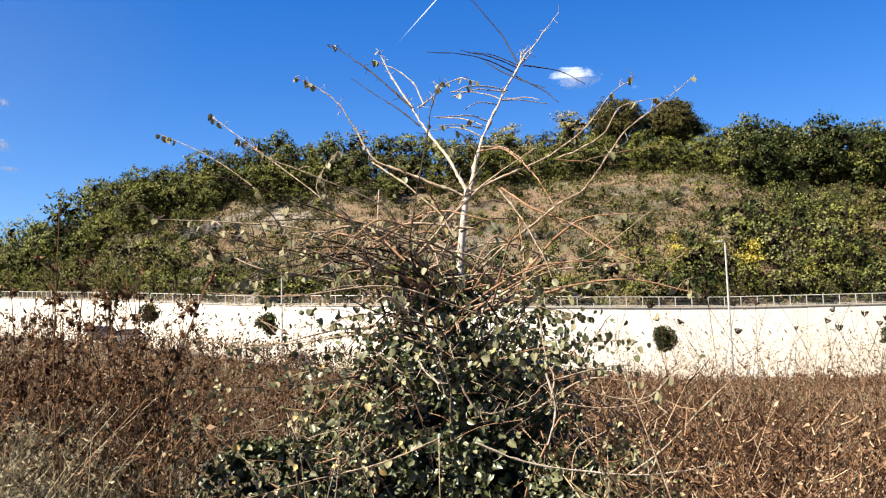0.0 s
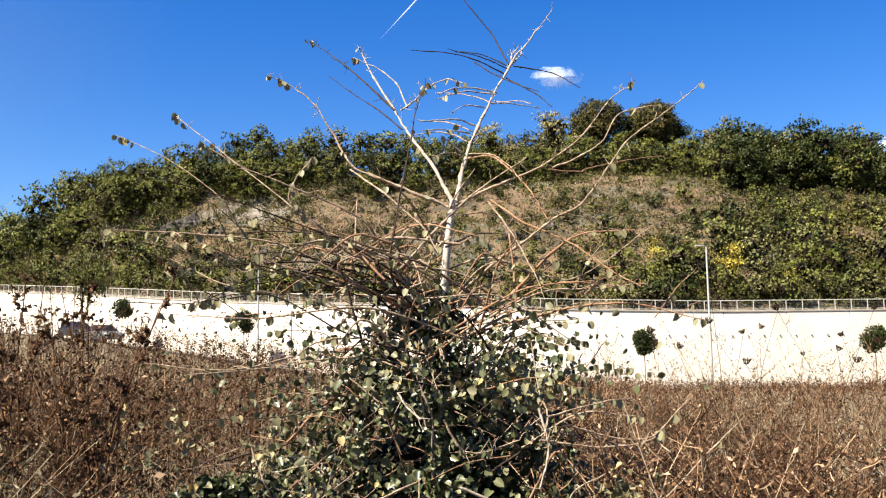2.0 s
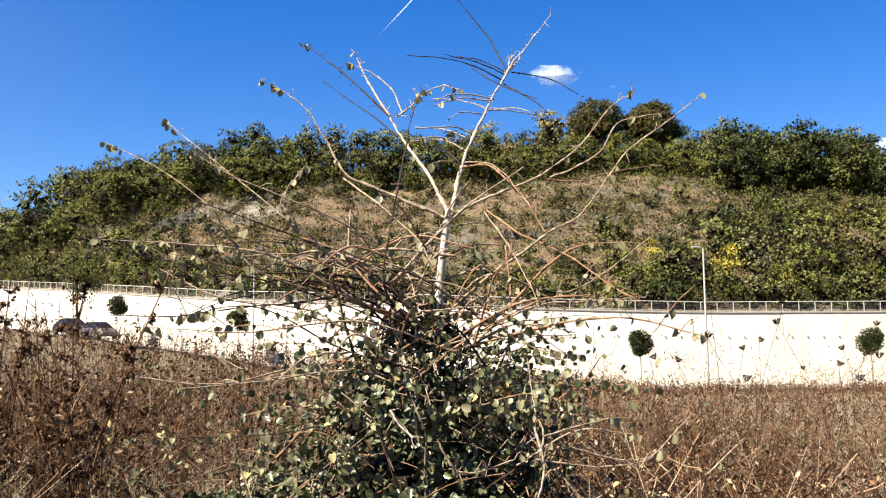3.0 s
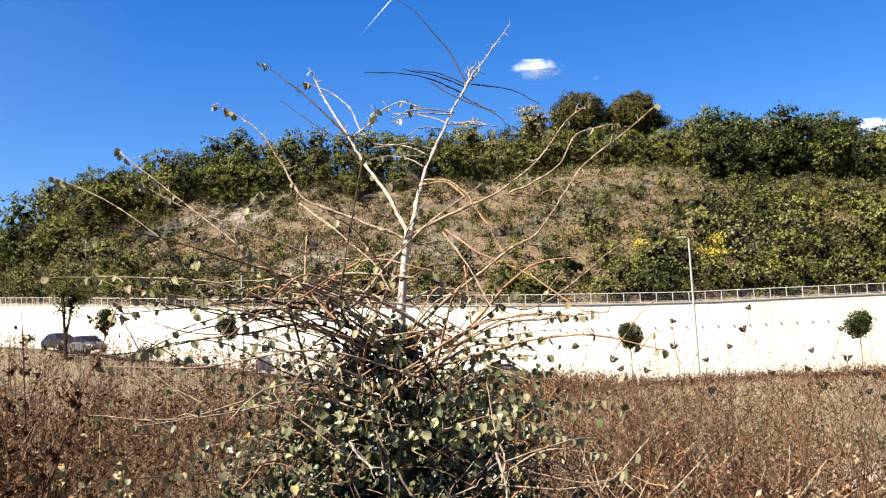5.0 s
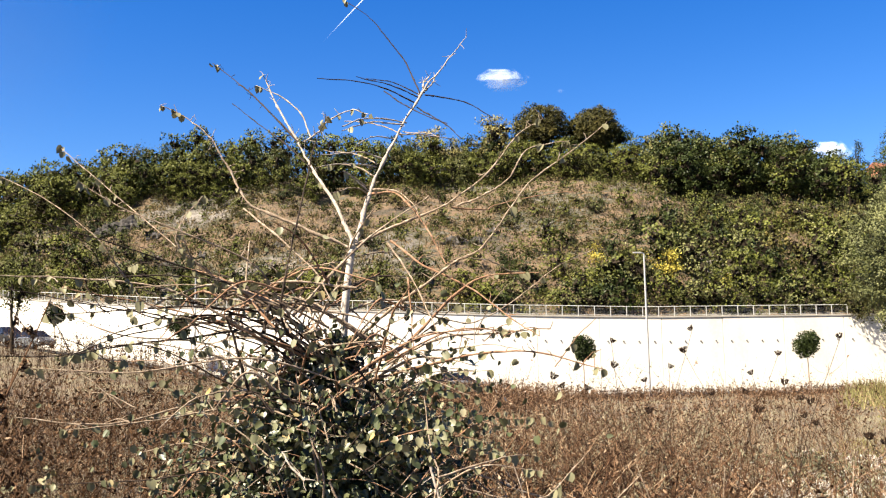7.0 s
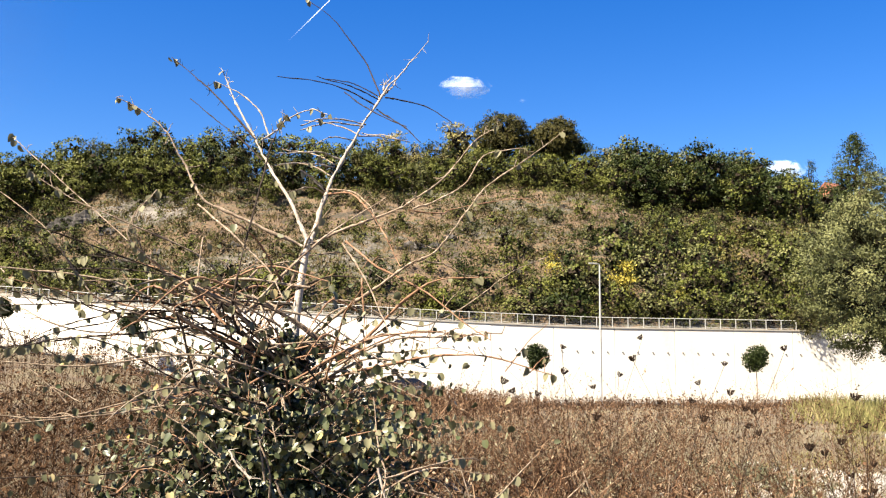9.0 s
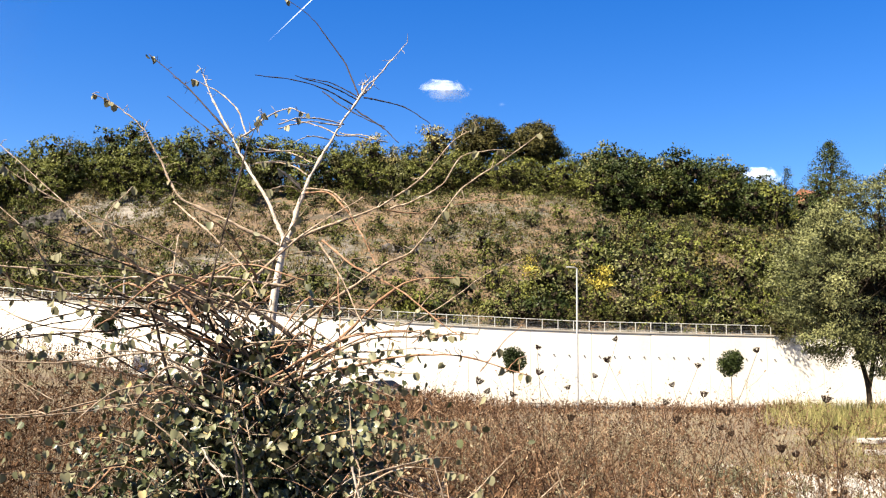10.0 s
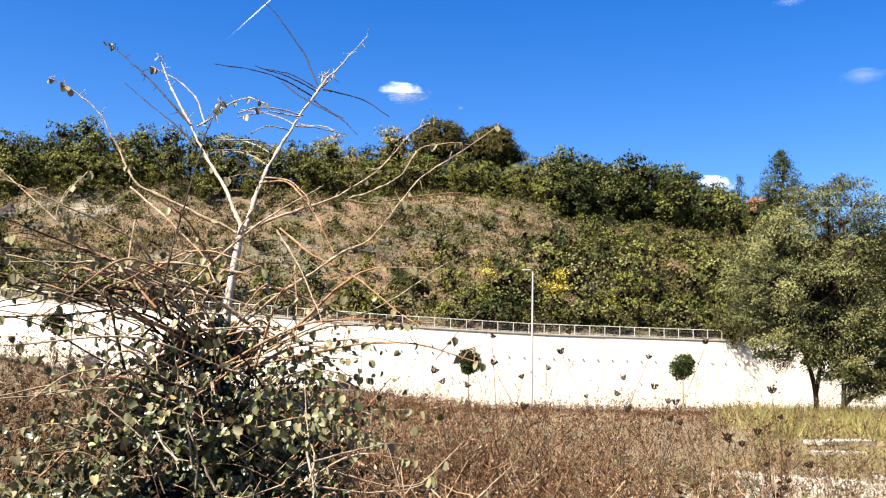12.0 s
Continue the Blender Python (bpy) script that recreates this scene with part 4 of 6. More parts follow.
def bushes(name, spots, r_lo, r_hi, per, size, material, label, rng):
    n = len(spots)
    rad = rng.uniform(r_lo, r_hi, n)
    i = np.repeat(np.arange(n), per)
    d = unit(rng.normal(size=(len(i), 3)))
    d[:, 2] = np.abs(d[:, 2])
    pos = spots[i] + d * (rad[i] * rng.uniform(0.4, 1.05, len(i)))[:, None]
    along = unit(rng.normal(size=(len(i), 3)) + d * 0.6)
    nrm = unit(d + rng.normal(size=(len(i), 3)) * 0.6)
    ln = size * rng.uniform(0.6, 1.5, len(i))
    v, f = scatter(RHOMB_V, [RHOMB_F], pos, along, nrm, ln, ln * 0.6)
    thing(name, mesh_from(name, v, f, material), label, "scrub", kind="stuff")


def blades(name, spots, per, h_lo, h_hi, width, spread, material, label, category, rng, lean=0.35):
    n = len(spots)
    i = np.repeat(np.arange(n), per)
    m = len(i)
    pos = spots[i] + np.concatenate([rng.normal(size=(m, 2)) * spread, np.full((m, 1), -0.03)], 1)
    along = unit(np.concatenate([rng.normal(size=(m, 2)) * lean, np.ones((m, 1))], 1))
    nrm = unit(rng.normal(size=(m, 3)) * np.array([1, 1, 0.2]))
    ln = rng.uniform(h_lo, h_hi, m)
    v, f = scatter(np.array([(-0.5, 0, 0), (0.5, 0, 0), (0.35, 0.55, 0.6), (0, 1, 2.5), (-0.35, 0.55, 0.6)]), [np.array([(0, 1, 2, 4)]), np.array([(4, 2, 3)])], pos, along, nrm, ln, width)
    thing(name, mesh_from(name, v, f, material), label, category, kind="stuff")


rng = np.random.default_rng(101)
sp = np.concatenate([hill_spots(3600, rng), hill_spots(1300, rng, 12, 75)])
band = rng.random(len(sp)) < 0.25
sp[band, 1] = ridge_y(sp[band, 0]) - 11 * rng.random(band.sum())
foot = (rng.random(len(sp)) < 0.14) & ~band
sp[foot, 1] = wall_y(sp[foot, 0]) + 2 + 7 * rng.random(foot.sum())
sp[:, 2] = hill_surface(sp[:, 0], sp[:, 1])
dens = lump(sp, 0.07, 5.0)
right = smooth01(-3, 6, sp[:, 0] - 17.5 - (sp[:, 1] - 76) * 0.62)
keep = rng.random(len(sp)) < np.clip(0.72 + dens * 1.3 + right * 0.6 + band * 0.5 + foot * 0.4, 0.04, 1)
bushes("green_scrub", sp[keep], 0.4, 1.2, 28, 0.22, scrub_green, "olive and green scrub over the hillside", rng)
sp = hill_spots(4200, rng, -66, 34)
sp = sp[rng.random(len(sp)) < np.clip(0.6 + 1.6 * lump(sp, 0.13, 11.0), 0.02, 1)]
bushes("green_scrub", sp, 0.25, 0.75, 15, 0.2, scrub_green, "low olive scrub between the dry grass of the slope", rng)
sp = hill_spots(6400, rng, -70, 50)
sp = sp[rng.random(len(sp)) < np.clip(0.62 + 1.5 * lump(sp, 0.2, 2.0), 0.03, 1)]
bushes("dry_scrub", sp, 0.3, 1.0, 16, 0.215, scrub_dry, "dry brown scrub over the hillside", rng)
sp = hill_spots(9000, rng, -70, 60)
sp = sp[rng.random(len(sp)) < np.clip(0.45 + 1.2 * lump(sp, 0.16, 7.0), 0.03, 1)]
blades("slope_grass", sp, 6, 0.35, 0.95, 0.075, 0.4, scrub_dry, "dry brown grass on the hillside", "grass", rng)


def rock(name, x, y, z, size, seed, label):
    bm = bmesh.new()
    bmesh.ops.create_icosphere(bm, subdivisions=4, radius=1.0)
    for v in bm.verts:
        p = v.co.copy()
        k = noise.noise(p * 1.3 + Vector((seed, 0, 0))) * 0.4 + noise.noise(p * 3.1 + Vector((0, seed, 0))) * 0.28
        k += abs(noise.noise(Vector((p.x * 7, p.y * 7, p.z * 2.5 + seed)))) * 0.45 - 0.1
        v.co = p * (1 + k)
        v.co.x *= size[0]
        v.co.y *= size[1]
        v.co.z *= size[2]
    me = bpy.data.meshes.new(name)
    bm.to_mesh(me)
    bm.free()
    me.materials.append(rock_mat)
    thing(name, me, label, "rock", "rock outcrops", at=pose(x, y, z))


for k, (x, y, sx, sz) in enumerate(((-41.3, 117.2, 2.6, 2.2), (-38.5, 115, 1.8, 1.5), (-27.5, 105, 2.0, 1.7), (-25.2, 104.4, 2.6, 1.9), (-21.5, 101, 1.8, 1.2), (-18.4, 93.2, 2.2, 1.2), (-15.5, 94, 1.5, 1.1), (-20.5, 96, 1.3, 0.9), (-8, 92, 1.8, 0.9), (8.6, 90, 2.0, 1.3), (10.6, 89.2, 1.4, 1.1), (12.5, 92, 1.2, 0.8))):
    rock("rock_outcrop", x, y, on_hill(x, y) - 0.4, (sx * 0.75, 1.0, sz * 0.75), k * 3.7, "grey weathered rock showing through dry grass")

# house on the crest
house = thing("house", None, "small house with an orange tiled gable roof on the crest", "house", at=pose(74.5, 131, 27.0, 0, 0, 25) @ Matrix.Scale(0.42, 4))
part("wall", box_bm((7, 6, 4.6), (0, 0, 2.3), 0.03), plaster, house)
bm = bmesh.new()
ring = [(-3.9, -3.5, 4.5), (3.9, -3.5, 4.5), (3.9, 0, 6.9), (-3.9, 0, 6.9), (-3.9, 3.5, 4.5), (3.9, 3.5, 4.5)]
vs_ = [bm.verts.new(p) for p in ring]
bm.faces.new((vs_[0], vs_[1], vs_[2], vs_[3]))
bm.faces.new((vs_[3], vs_[2], vs_[5], vs_[4]))
bm.faces.new((vs_[0], vs_[3], vs_[4]))
bm.faces.new((vs_[1], vs_[5], vs_[2]))
bm.faces.new((vs_[0], vs_[4], vs_[5], vs_[1]))
bmesh.ops.recalc_face_normals(bm, faces=bm.faces)
part("roof", bm, roof_tile, house)
for wx in (-1.8, 1.8):
    w = part("window", box_bm((1.1, 0.08, 1.3), (wx, -3.02, 2.8), 0.01), coping_mat, house)
    part("pane", box_bm((0.9, 0.04, 1.1), (wx, -3.07, 2.8)), glass_dark, w)


# ---- parked cars ----
def car(x, y, z, rz, paint, label):
    ob = thing("car", None, label, "car", "cars parked by the road", at=pose(x, y, z, 0, 0, rz))
    bm = bmesh.new()
    sec = [(-2.1, 0.3, 0.62, 0.78), (-1.95, 0.28, 0.92, 0.84), (-1.3, 0.25, 0.98, 0.86), (0.9, 0.25, 0.95, 0.86), (1.7, 0.26, 0.8, 0.84), (2.1, 0.32, 0.6, 0.74)]
    prev = None
    for px_, zl, zh, w in sec:
        ringv = [bm.verts.new(p) for p in ((px_, -w, zl), (px_, -w, zh - 0.12), (px_, -w + 0.12, zh), (px_, w - 0.12, zh), (px_, w, zh - 0.12), (px_, w, zl))]
        if prev:
            for k in range(6):
                bm.faces.new((prev[k], prev[(k + 1) % 6], ringv[(k + 1) % 6], ringv[k]))
        else:
            bm.faces.new(ringv)
        prev = ringv
    bm.faces.new(prev[::-1])
    bmesh.ops.recalc_face_normals(bm, faces=bm.faces)
    body = part("body", bm, paint, ob)
    for nm, zs, m in (("cabin", ((-1.6, 0.95, 0.8), (-1.1, 1.42, 0.62), (0.25, 1.46, 0.62), (1.0, 0.95, 0.8)), glass_dark), ("roof", ((-1.12, 1.4, 0.63), (-1.0, 1.47, 0.6), (0.15, 1.5, 0.6), (0.3, 1.43, 0.63)), paint)):
        bm = bmesh.new()
        prev = None
        for px_, zh, w in zs:
            lo = 0.9 if nm == "cabin" else zh - 0.05
            ringv = [bm.verts.new(p) for p in ((px_, -w - (0.14 if nm == "cabin" else 0), lo), (px_, -w, zh), (px_, w, zh), (px_, w + (0.14 if nm == "cabin" else 0), lo))]
            if prev:
                for k in range(4):
                    bm.faces.new((prev[k], prev[(k + 1) % 4], ringv[(k + 1) % 4], ringv[k]))
            else:
                bm.faces.new(ringv)
            prev = ringv
        bm.faces.new(prev[::-1])
        bmesh.ops.recalc_face_normals(bm, faces=bm.faces)
        part(nm, bm, m, ob)
    for wx in (-1.35, 1.3):
        for wy_ in (-0.8, 0.8):
            bm = bmesh.new()
            bmesh.ops.create_cone(bm, cap_ends=True, segments=18, radius1=0.31, radius2=0.31, depth=0.2, matrix=Matrix.Translation((wx, wy_, 0.31)) @ Matrix.Rotation(radians(90), 4, "X"))
            wheel = part("wheel", bm, rubber, ob)
            bm = bmesh.new()
            bmesh.ops.create_cone(bm, cap_ends=True, segments=12, radius1=0.2, radius2=0.17, depth=0.22, matrix=Matrix.Translation((wx, wy_, 0.31)) @ Matrix.Rotation(radians(90), 4, "X"))
            part("rim", bm, galvanised, wheel)


def road_z(x):
    return float(wall_base(x)) + 0.06


car(6.5, 65.6, road_z(6.6), 2, paint_silver, "silver grey hatchback parked on the road below the wall")
car(-27.2, 83.0, road_z(-27.6), -44, paint_silver, "silver car parked below the wall")
car(-30.9, 87.0, road_z(-31.4), -44, paint_dark, "dark car parked below the wall")

# pale boards leaning above the railing
boards = thing("board_stack", None, "row of pale boards leaning above the railing", "boards", at=pose(-24.6, 92.5, on_hill(-24.6, 92.5) + 0.1, 0, 0, -42))
for k in range(11):
    bm = box_bm((0.1, 0.06, 1.1), (0, 0, 0.5), 0.01)
    bm.transform(Matrix.Translation((k * 0.3 - 1.6, 0, 0)) @ Matrix.Rotation(radians(48), 4, "Y"))
    part("board", bm, coping_mat, boards)


# ---- the young tree overgrown with vines ----
shrub = thing("young_tree", None, "pale-barked young tree, nearly bare, rising from a vine thicket", "tree")
HEART = [mesh_from("leaf", *scatter(HEART_V * np.array([1, 1, s]), [HEART_Q, HEART_T], np.zeros((1, 3)), np.array([[0, 1.0, 0]]), np.array([[0, 0, 1.0]]), 1, 0.85), twig_leaf) for s in (0.6, 1.5, 2.6)]
leaf_rng = random.Random(3)


def hang_leaf(p, size, parent):
    """One leaf hanging from p."""
    ob = child("leaf", HEART[leaf_rng.randrange(3)], parent)
    down = Vector((leaf_rng.gauss(0, 0.45), leaf_rng.gauss(0, 0.45), -1)).normalized()
    face = Vector((leaf_rng.gauss(0, 0.8), -1 + leaf_rng.gauss(0, 0.5), leaf_rng.gauss(0.3, 0.3)))
    xa = down.cross(face).normalized()
    za = xa.cross(down)
    ob.matrix_basis = Matrix.Translation(p) @ Matrix((xa, down, za)).transposed().to_4x4() @ Matrix.Scale(size, 4)


def limb(points, r0, r1, material, leaves=0, tip=0):
    """A branch through a few bends, with leaves along it and at its tip."""
    line = spline(points, 9)
    k = len(line)
    if r0 > 0.012 and material is bark_pale:
        r0, r1 = r0 * 0.86, r1 * 0.8
    wob = np.cumsum(np.random.default_rng(int(abs(points[0][0] * 977 + points[-1][2] * 331))).normal(size=(k, 3)), 0) * (0.0042 if r0 > 0.0135 else 0.002)
    line = line + wob - np.linspace(0, 1, k)[:, None] * wob[-1]
    v, f = tubes(line[None], r0, r1, 6)
    if r0 > 0.006:                                # knots and swellings
        swell = 1 + np.random.default_rng(k + int(abs(points[0][2]) * 1000)).normal(size=k) * 0.2
        v = (line[:, None] + (v.reshape(k, 6, 3) - line[:, None]) * swell[:, None, None]).reshape(-1, 3)
    s = Soup()
    s.add(v, f)
    if r0 > 0.0095:                               # short spurs along the wood
        g = np.random.default_rng(k * 13 + int(abs(points[-1][0]) * 100))
        m = k // 2
        at = line[g.integers(1, k, m)]
        d = unit(g.normal(size=(m, 3)) + np.array([0, 0, 0.5])) * g.uniform(0.02, 0.11, m)[:, None]
        s.add(*tubes(np.stack([at, at + d * 0.6 + g.normal(size=(m, 3)) * 0.006, at + d], 1), 0.0035, 0.002, 4))
    child("branch", s.mesh("branch", material, True), shrub)
    for j in range(leaves):
        p = line[leaf_rng.randrange(k // 4, k)]
        hang_leaf(Vector(p), leaf_rng.uniform(0.04, 0.08), shrub)
    for j in range(tip):
        p = line[max(0, k - 1 - j)]
        hang_leaf(Vector(p) + Vector((leaf_rng.gauss(0, 0.02), 0, 0)), leaf_rng.uniform(0.045, 0.075), shrub)


v, f = tubes(spline([(0.2, 9.35, -0.1), (0.205, 9.33, 1.2), (0.235, 9.3, 2.4), (0.265, 9.3, 2.85), (0.333, 9.29, 3.35)], 6)[None], 0.055, 0.027, 9)
child("trunk", mesh_from("trunk", v, f, bark_trunk, True), shrub, "smooth pale grey trunk")
limb([(0.34, 9.29, 3.31), (0.48, 9.85, 3.89), (0.69, 10.38, 4.44), (1.03, 10.98, 5.11), (1.25, 11.30, 5.45), (1.56, 11.44, 5.88)], 0.0271, 0.0046, bark_pale, 0, 0)
limb([(0.33, 9.29, 3.29), (0.17, 9.54, 3.65), (-0.09, 10.01, 4.15), (-0.21, 10.21, 4.43)], 0.0231, 0.0128, bark_pale, 2, 0)
limb([(-0.21, 10.21, 4.43), (-0.40, 10.43, 4.78), (-0.51, 10.57, 5.05), (-0.57, 10.63, 5.18)], 0.0139, 0.0047, bark_pale, 1, 0)
limb([(-0.19, 10.18, 4.39), (-0.58, 10.67, 4.89), (-0.88, 11.06, 5.24), (-1.19, 11.38, 5.54)], 0.0107, 0.0034, bark_dark, 1, 3)
limb([(-0.12, 10.11, 4.18), (-0.37, 10.36, 4.44), (-0.63, 10.61, 4.69), (-0.90, 10.83, 4.94)], 0.0083, 0.0033, bark_dark, 0, 0)
limb([(-0.07, 10.21, 4.43), (-0.17, 10.35, 4.69), (-0.36, 10.44, 4.89), (-0.62, 10.46, 5.02)], 0.0088, 0.0044, bark_pale, 0, 3)
limb([(-0.14, 10.18, 4.39), (0.00, 10.18, 4.48), (0.11, 10.20, 4.61), (0.31, 10.20, 4.70), (0.47, 10.06, 4.63)], 0.0099, 0.0044, bark_pale, 5, 1)
limb([(1.01, 11.00, 5.11), (0.89, 11.38, 5.53), (0.72, 11.49, 5.82), (0.49, 11.56, 6.12), (0.20, 11.64, 6.37)], 0.0088, 0.0035, bark_dark, 0, 2)
limb([(1.01, 10.96, 5.05), (0.81, 10.90, 5.12), (0.59, 10.84, 5.17), (0.35, 10.76, 5.21)], 0.0077, 0.0041, bark_dark, 0, 0)
limb([(0.97, 10.89, 4.96), (0.68, 10.80, 5.08), (0.38, 10.66, 5.12), (-0.03, 10.47, 5.10)], 0.0077, 0.0040, bark_dark, 0, 0)
limb([(1.06, 10.98, 5.08), (1.26, 11.05, 5.08), (1.51, 11.08, 5.03), (1.77, 11.01, 4.85)], 0.0076, 0.0040, bark_dark, 0, 0)
limb([(0.97, 10.86, 4.92), (1.13, 10.71, 4.77), (1.27, 10.55, 4.63), (1.38, 10.41, 4.48)], 0.0074, 0.0040, bark_dark, 0, 0)
limb([(0.63, 10.76, 5.06), (0.80, 10.55, 4.88), (1.01, 10.35, 4.71), (1.22, 10.17, 4.57)], 0.0062, 0.0040, bark_dark, 0, 0)
limb([(0.85, 10.69, 4.71), (0.60, 10.47, 4.69), (0.39, 10.20, 4.61), (0.23, 9.89, 4.47)], 0.0075, 0.0044, bark_pale, 1, 0)
limb([(0.79, 10.58, 4.57), (0.60, 10.79, 4.71), (0.43, 10.96, 4.79), (0.22, 11.10, 4.83)], 0.0067, 0.0040, bark_tan, 0, 0)
limb([(0.74, 10.52, 4.50), (0.56, 10.39, 4.50), (0.44, 10.18, 4.42), (0.34, 9.94, 4.29)], 0.0073, 0.0043, bark_pale, 0, 0)
limb([(0.81, 10.60, 4.60), (0.93, 10.41, 4.53), (1.04, 10.24, 4.49), (1.13, 10.04, 4.41)], 0.0055, 0.0039, bark_tan, 0, 0)
limb([(0.28, 9.23, 3.27), (-0.14, 9.26, 3.47), (-0.51, 9.32, 3.66), (-0.70, 9.44, 3.93), (-0.83, 9.48, 4.14), (-1.04, 9.57, 4.38), (-1.35, 9.61, 4.58)], 0.0160, 0.0031, bark_tan, 3, 5)
limb([(0.46, 9.86, 3.84), (0.34, 9.76, 3.88), (0.23, 9.55, 3.81), (0.14, 9.38, 3.76)], 0.0072, 0.0036, bark_tan, 2, 0)
limb([(0.53, 10.12, 4.14), (0.37, 9.93, 4.12), (0.23, 9.75, 4.10), (0.06, 9.51, 4.02)], 0.0083, 0.0042, bark_pale, 2, 0)
limb([(0.55, 10.14, 4.17), (0.40, 10.35, 4.29), (0.24, 10.52, 4.37), (0.03, 10.66, 4.42)], 0.0065, 0.0038, bark_tan, 1, 0)
limb([(0.44, 9.93, 3.92), (0.34, 9.82, 3.97), (0.24, 9.71, 4.02)], 0.0093, 0.0043, bark_pale, 1, 0)
limb([(0.35, 9.23, 3.29), (0.61, 9.23, 3.41), (0.87, 9.20, 3.51), (1.14, 9.19, 3.63), (1.47, 9.25, 3.90), (1.75, 9.31, 4.23), (1.97, 9.26, 4.38)], 0.0131, 0.0030, bark_tan, 2, 3)
limb([(1.22, 9.37, 3.64), (1.45, 9.36, 3.73), (1.69, 9.42, 3.89), (1.87, 9.61, 4.18), (2.07, 9.58, 4.24), (2.25, 9.53, 4.25)], 0.0089, 0.0031, bark_tan, 2, 4)
limb([(1.18, 9.36, 3.63), (1.49, 9.52, 3.65), (1.59, 9.69, 3.71), (2.02, 9.94, 3.84), (2.42, 10.12, 3.90)], 0.0072, 0.0036, bark_red, 0, 0)
limb([(0.46, 9.85, 3.83), (0.68, 9.60, 3.81), (0.85, 9.15, 3.57), (0.95, 8.66, 3.30), (1.04, 8.44, 3.04)], 0.0102, 0.0040, bark_red, 1, 0)
limb([(0.18, 9.22, 2.34), (0.63, 8.88, 2.74), (0.90, 8.74, 2.92), (1.15, 8.60, 3.09), (1.30, 8.48, 3.14), (1.47, 8.39, 3.36), (1.73, 8.49, 3.69), (2.04, 8.50, 3.92), (2.32, 8.50, 4.14)], 0.0135, 0.0030, bark_tan, 3, 1)
limb([(0.64, 9.04, 3.30), (0.88, 8.82, 3.08), (1.23, 8.59, 2.87), (1.52, 8.36, 2.62), (1.68, 8.14, 2.48)], 0.0106, 0.0030, bark_red, 1, 0)
limb([(0.76, 8.74, 2.97), (0.78, 8.67, 2.80), (0.79, 8.61, 2.60), (0.79, 8.54, 2.40)], 0.0082, 0.0046, bark_red, 2, 0)
limb([(0.61, 8.94, 3.27), (0.81, 8.74, 2.93), (0.92, 8.54, 2.66), (0.99, 8.34, 2.40)], 0.0074, 0.0030, bark_tan, 0, 0)
limb([(0.36, 9.24, 3.20), (0.62, 9.44, 3.25), (0.84, 9.64, 3.22), (1.12, 9.84, 3.28)], 0.0065, 0.0030, bark_tan, 2, 0)
limb([(0.29, 9.24, 3.16), (0.13, 9.41, 3.16), (-0.06, 9.57, 3.15), (-0.26, 9.74, 3.18)], 0.0065, 0.0030, bark_tan, 2, 0)
limb([(0.18, 9.22, 2.20), (-0.17, 8.54, 2.60), (-0.14, 8.49, 3.01), (-0.03, 8.80, 3.67), (0.03, 9.12, 4.10), (0.12, 9.32, 4.41)], 0.0121, 0.0030, bark_dark, 2, 4)
limb([(-0.54, 8.99, 3.56), (-0.26, 8.65, 3.31), (-0.06, 8.54, 3.13), (0.08, 8.44, 2.98), (0.18, 8.34, 2.77)], 0.0083, 0.0046, bark_tan, 1, 0)
limb([(0.18, 9.22, 2.22), (-0.12, 8.84, 2.62), (-0.34, 8.68, 2.99), (-0.61, 8.52, 3.17), (-1.02, 8.39, 3.34), (-1.35, 8.37, 3.48), (-1.66, 8.38, 3.67)], 0.0108, 0.0030, bark_tan, 3, 3)
limb([(0.18, 9.22, 2.25), (-0.27, 8.94, 2.65), (-0.41, 8.82, 2.77), (-0.62, 8.69, 2.89), (-0.79, 8.56, 3.04), (-0.96, 8.44, 3.19)], 0.0147, 0.0046, bark_tan, 5, 0)
limb([(-0.87, 8.64, 3.11), (-0.92, 8.54, 3.24), (-0.95, 8.53, 3.40), (-0.82, 8.58, 3.55)], 0.0068, 0.0034, bark_tan, 3, 1)
limb([(1.27, 8.74, 3.12), (1.42, 8.84, 3.10), (1.57, 8.94, 3.04), (1.73, 9.04, 3.03)], 0.0059, 0.0034, bark_tan, 0, 1)
limb([(0.18, 9.22, 2.34), (0.61, 8.84, 2.74), (1.03, 9.02, 2.66), (1.36, 9.20, 2.63), (1.78, 9.38, 2.87), (2.11, 9.56, 3.12), (2.50, 9.75, 3.30)], 0.0082, 0.0030, bark_tan, 2, 0)
limb([(0.16, 9.20, 2.34), (-0.45, 8.94, 2.69), (-0.94, 8.76, 2.67), (-1.27, 8.59, 2.73), (-1.68, 8.41, 2.80), (-2.10, 8.24, 2.88)], 0.0099, 0.0030, bark_dark, 5, 0)
limb([(0.16, 9.20, 2.21), (-0.36, 8.94, 2.56), (-0.93, 8.69, 2.52), (-1.32, 8.44, 2.47), (-1.72, 8.19, 2.40), (-2.08, 7.94, 2.40)], 0.0099, 0.0030, bark_dark, 12, 0)
limb([(0.16, 9.20, 2.34), (-0.90, 8.74, 2.69), (-1.15, 8.54, 2.64), (-1.38, 8.34, 2.55), (-1.55, 8.14, 2.43)], 0.0072, 0.0030, bark_dark, 2, 0)
limb([(0.16, 9.20, 2.27), (-0.84, 8.74, 2.62), (-1.10, 8.51, 2.58), (-1.40, 8.27, 2.49), (-1.63, 8.04, 2.35)], 0.0072, 0.0030, bark_dark, 4, 0)
limb([(-0.41, 8.34, 2.13), (-0.47, 8.31, 2.34), (-0.52, 8.27, 2.54), (-0.56, 8.24, 2.66)], 0.0131, 0.0068, bark_dark, 0, 0)
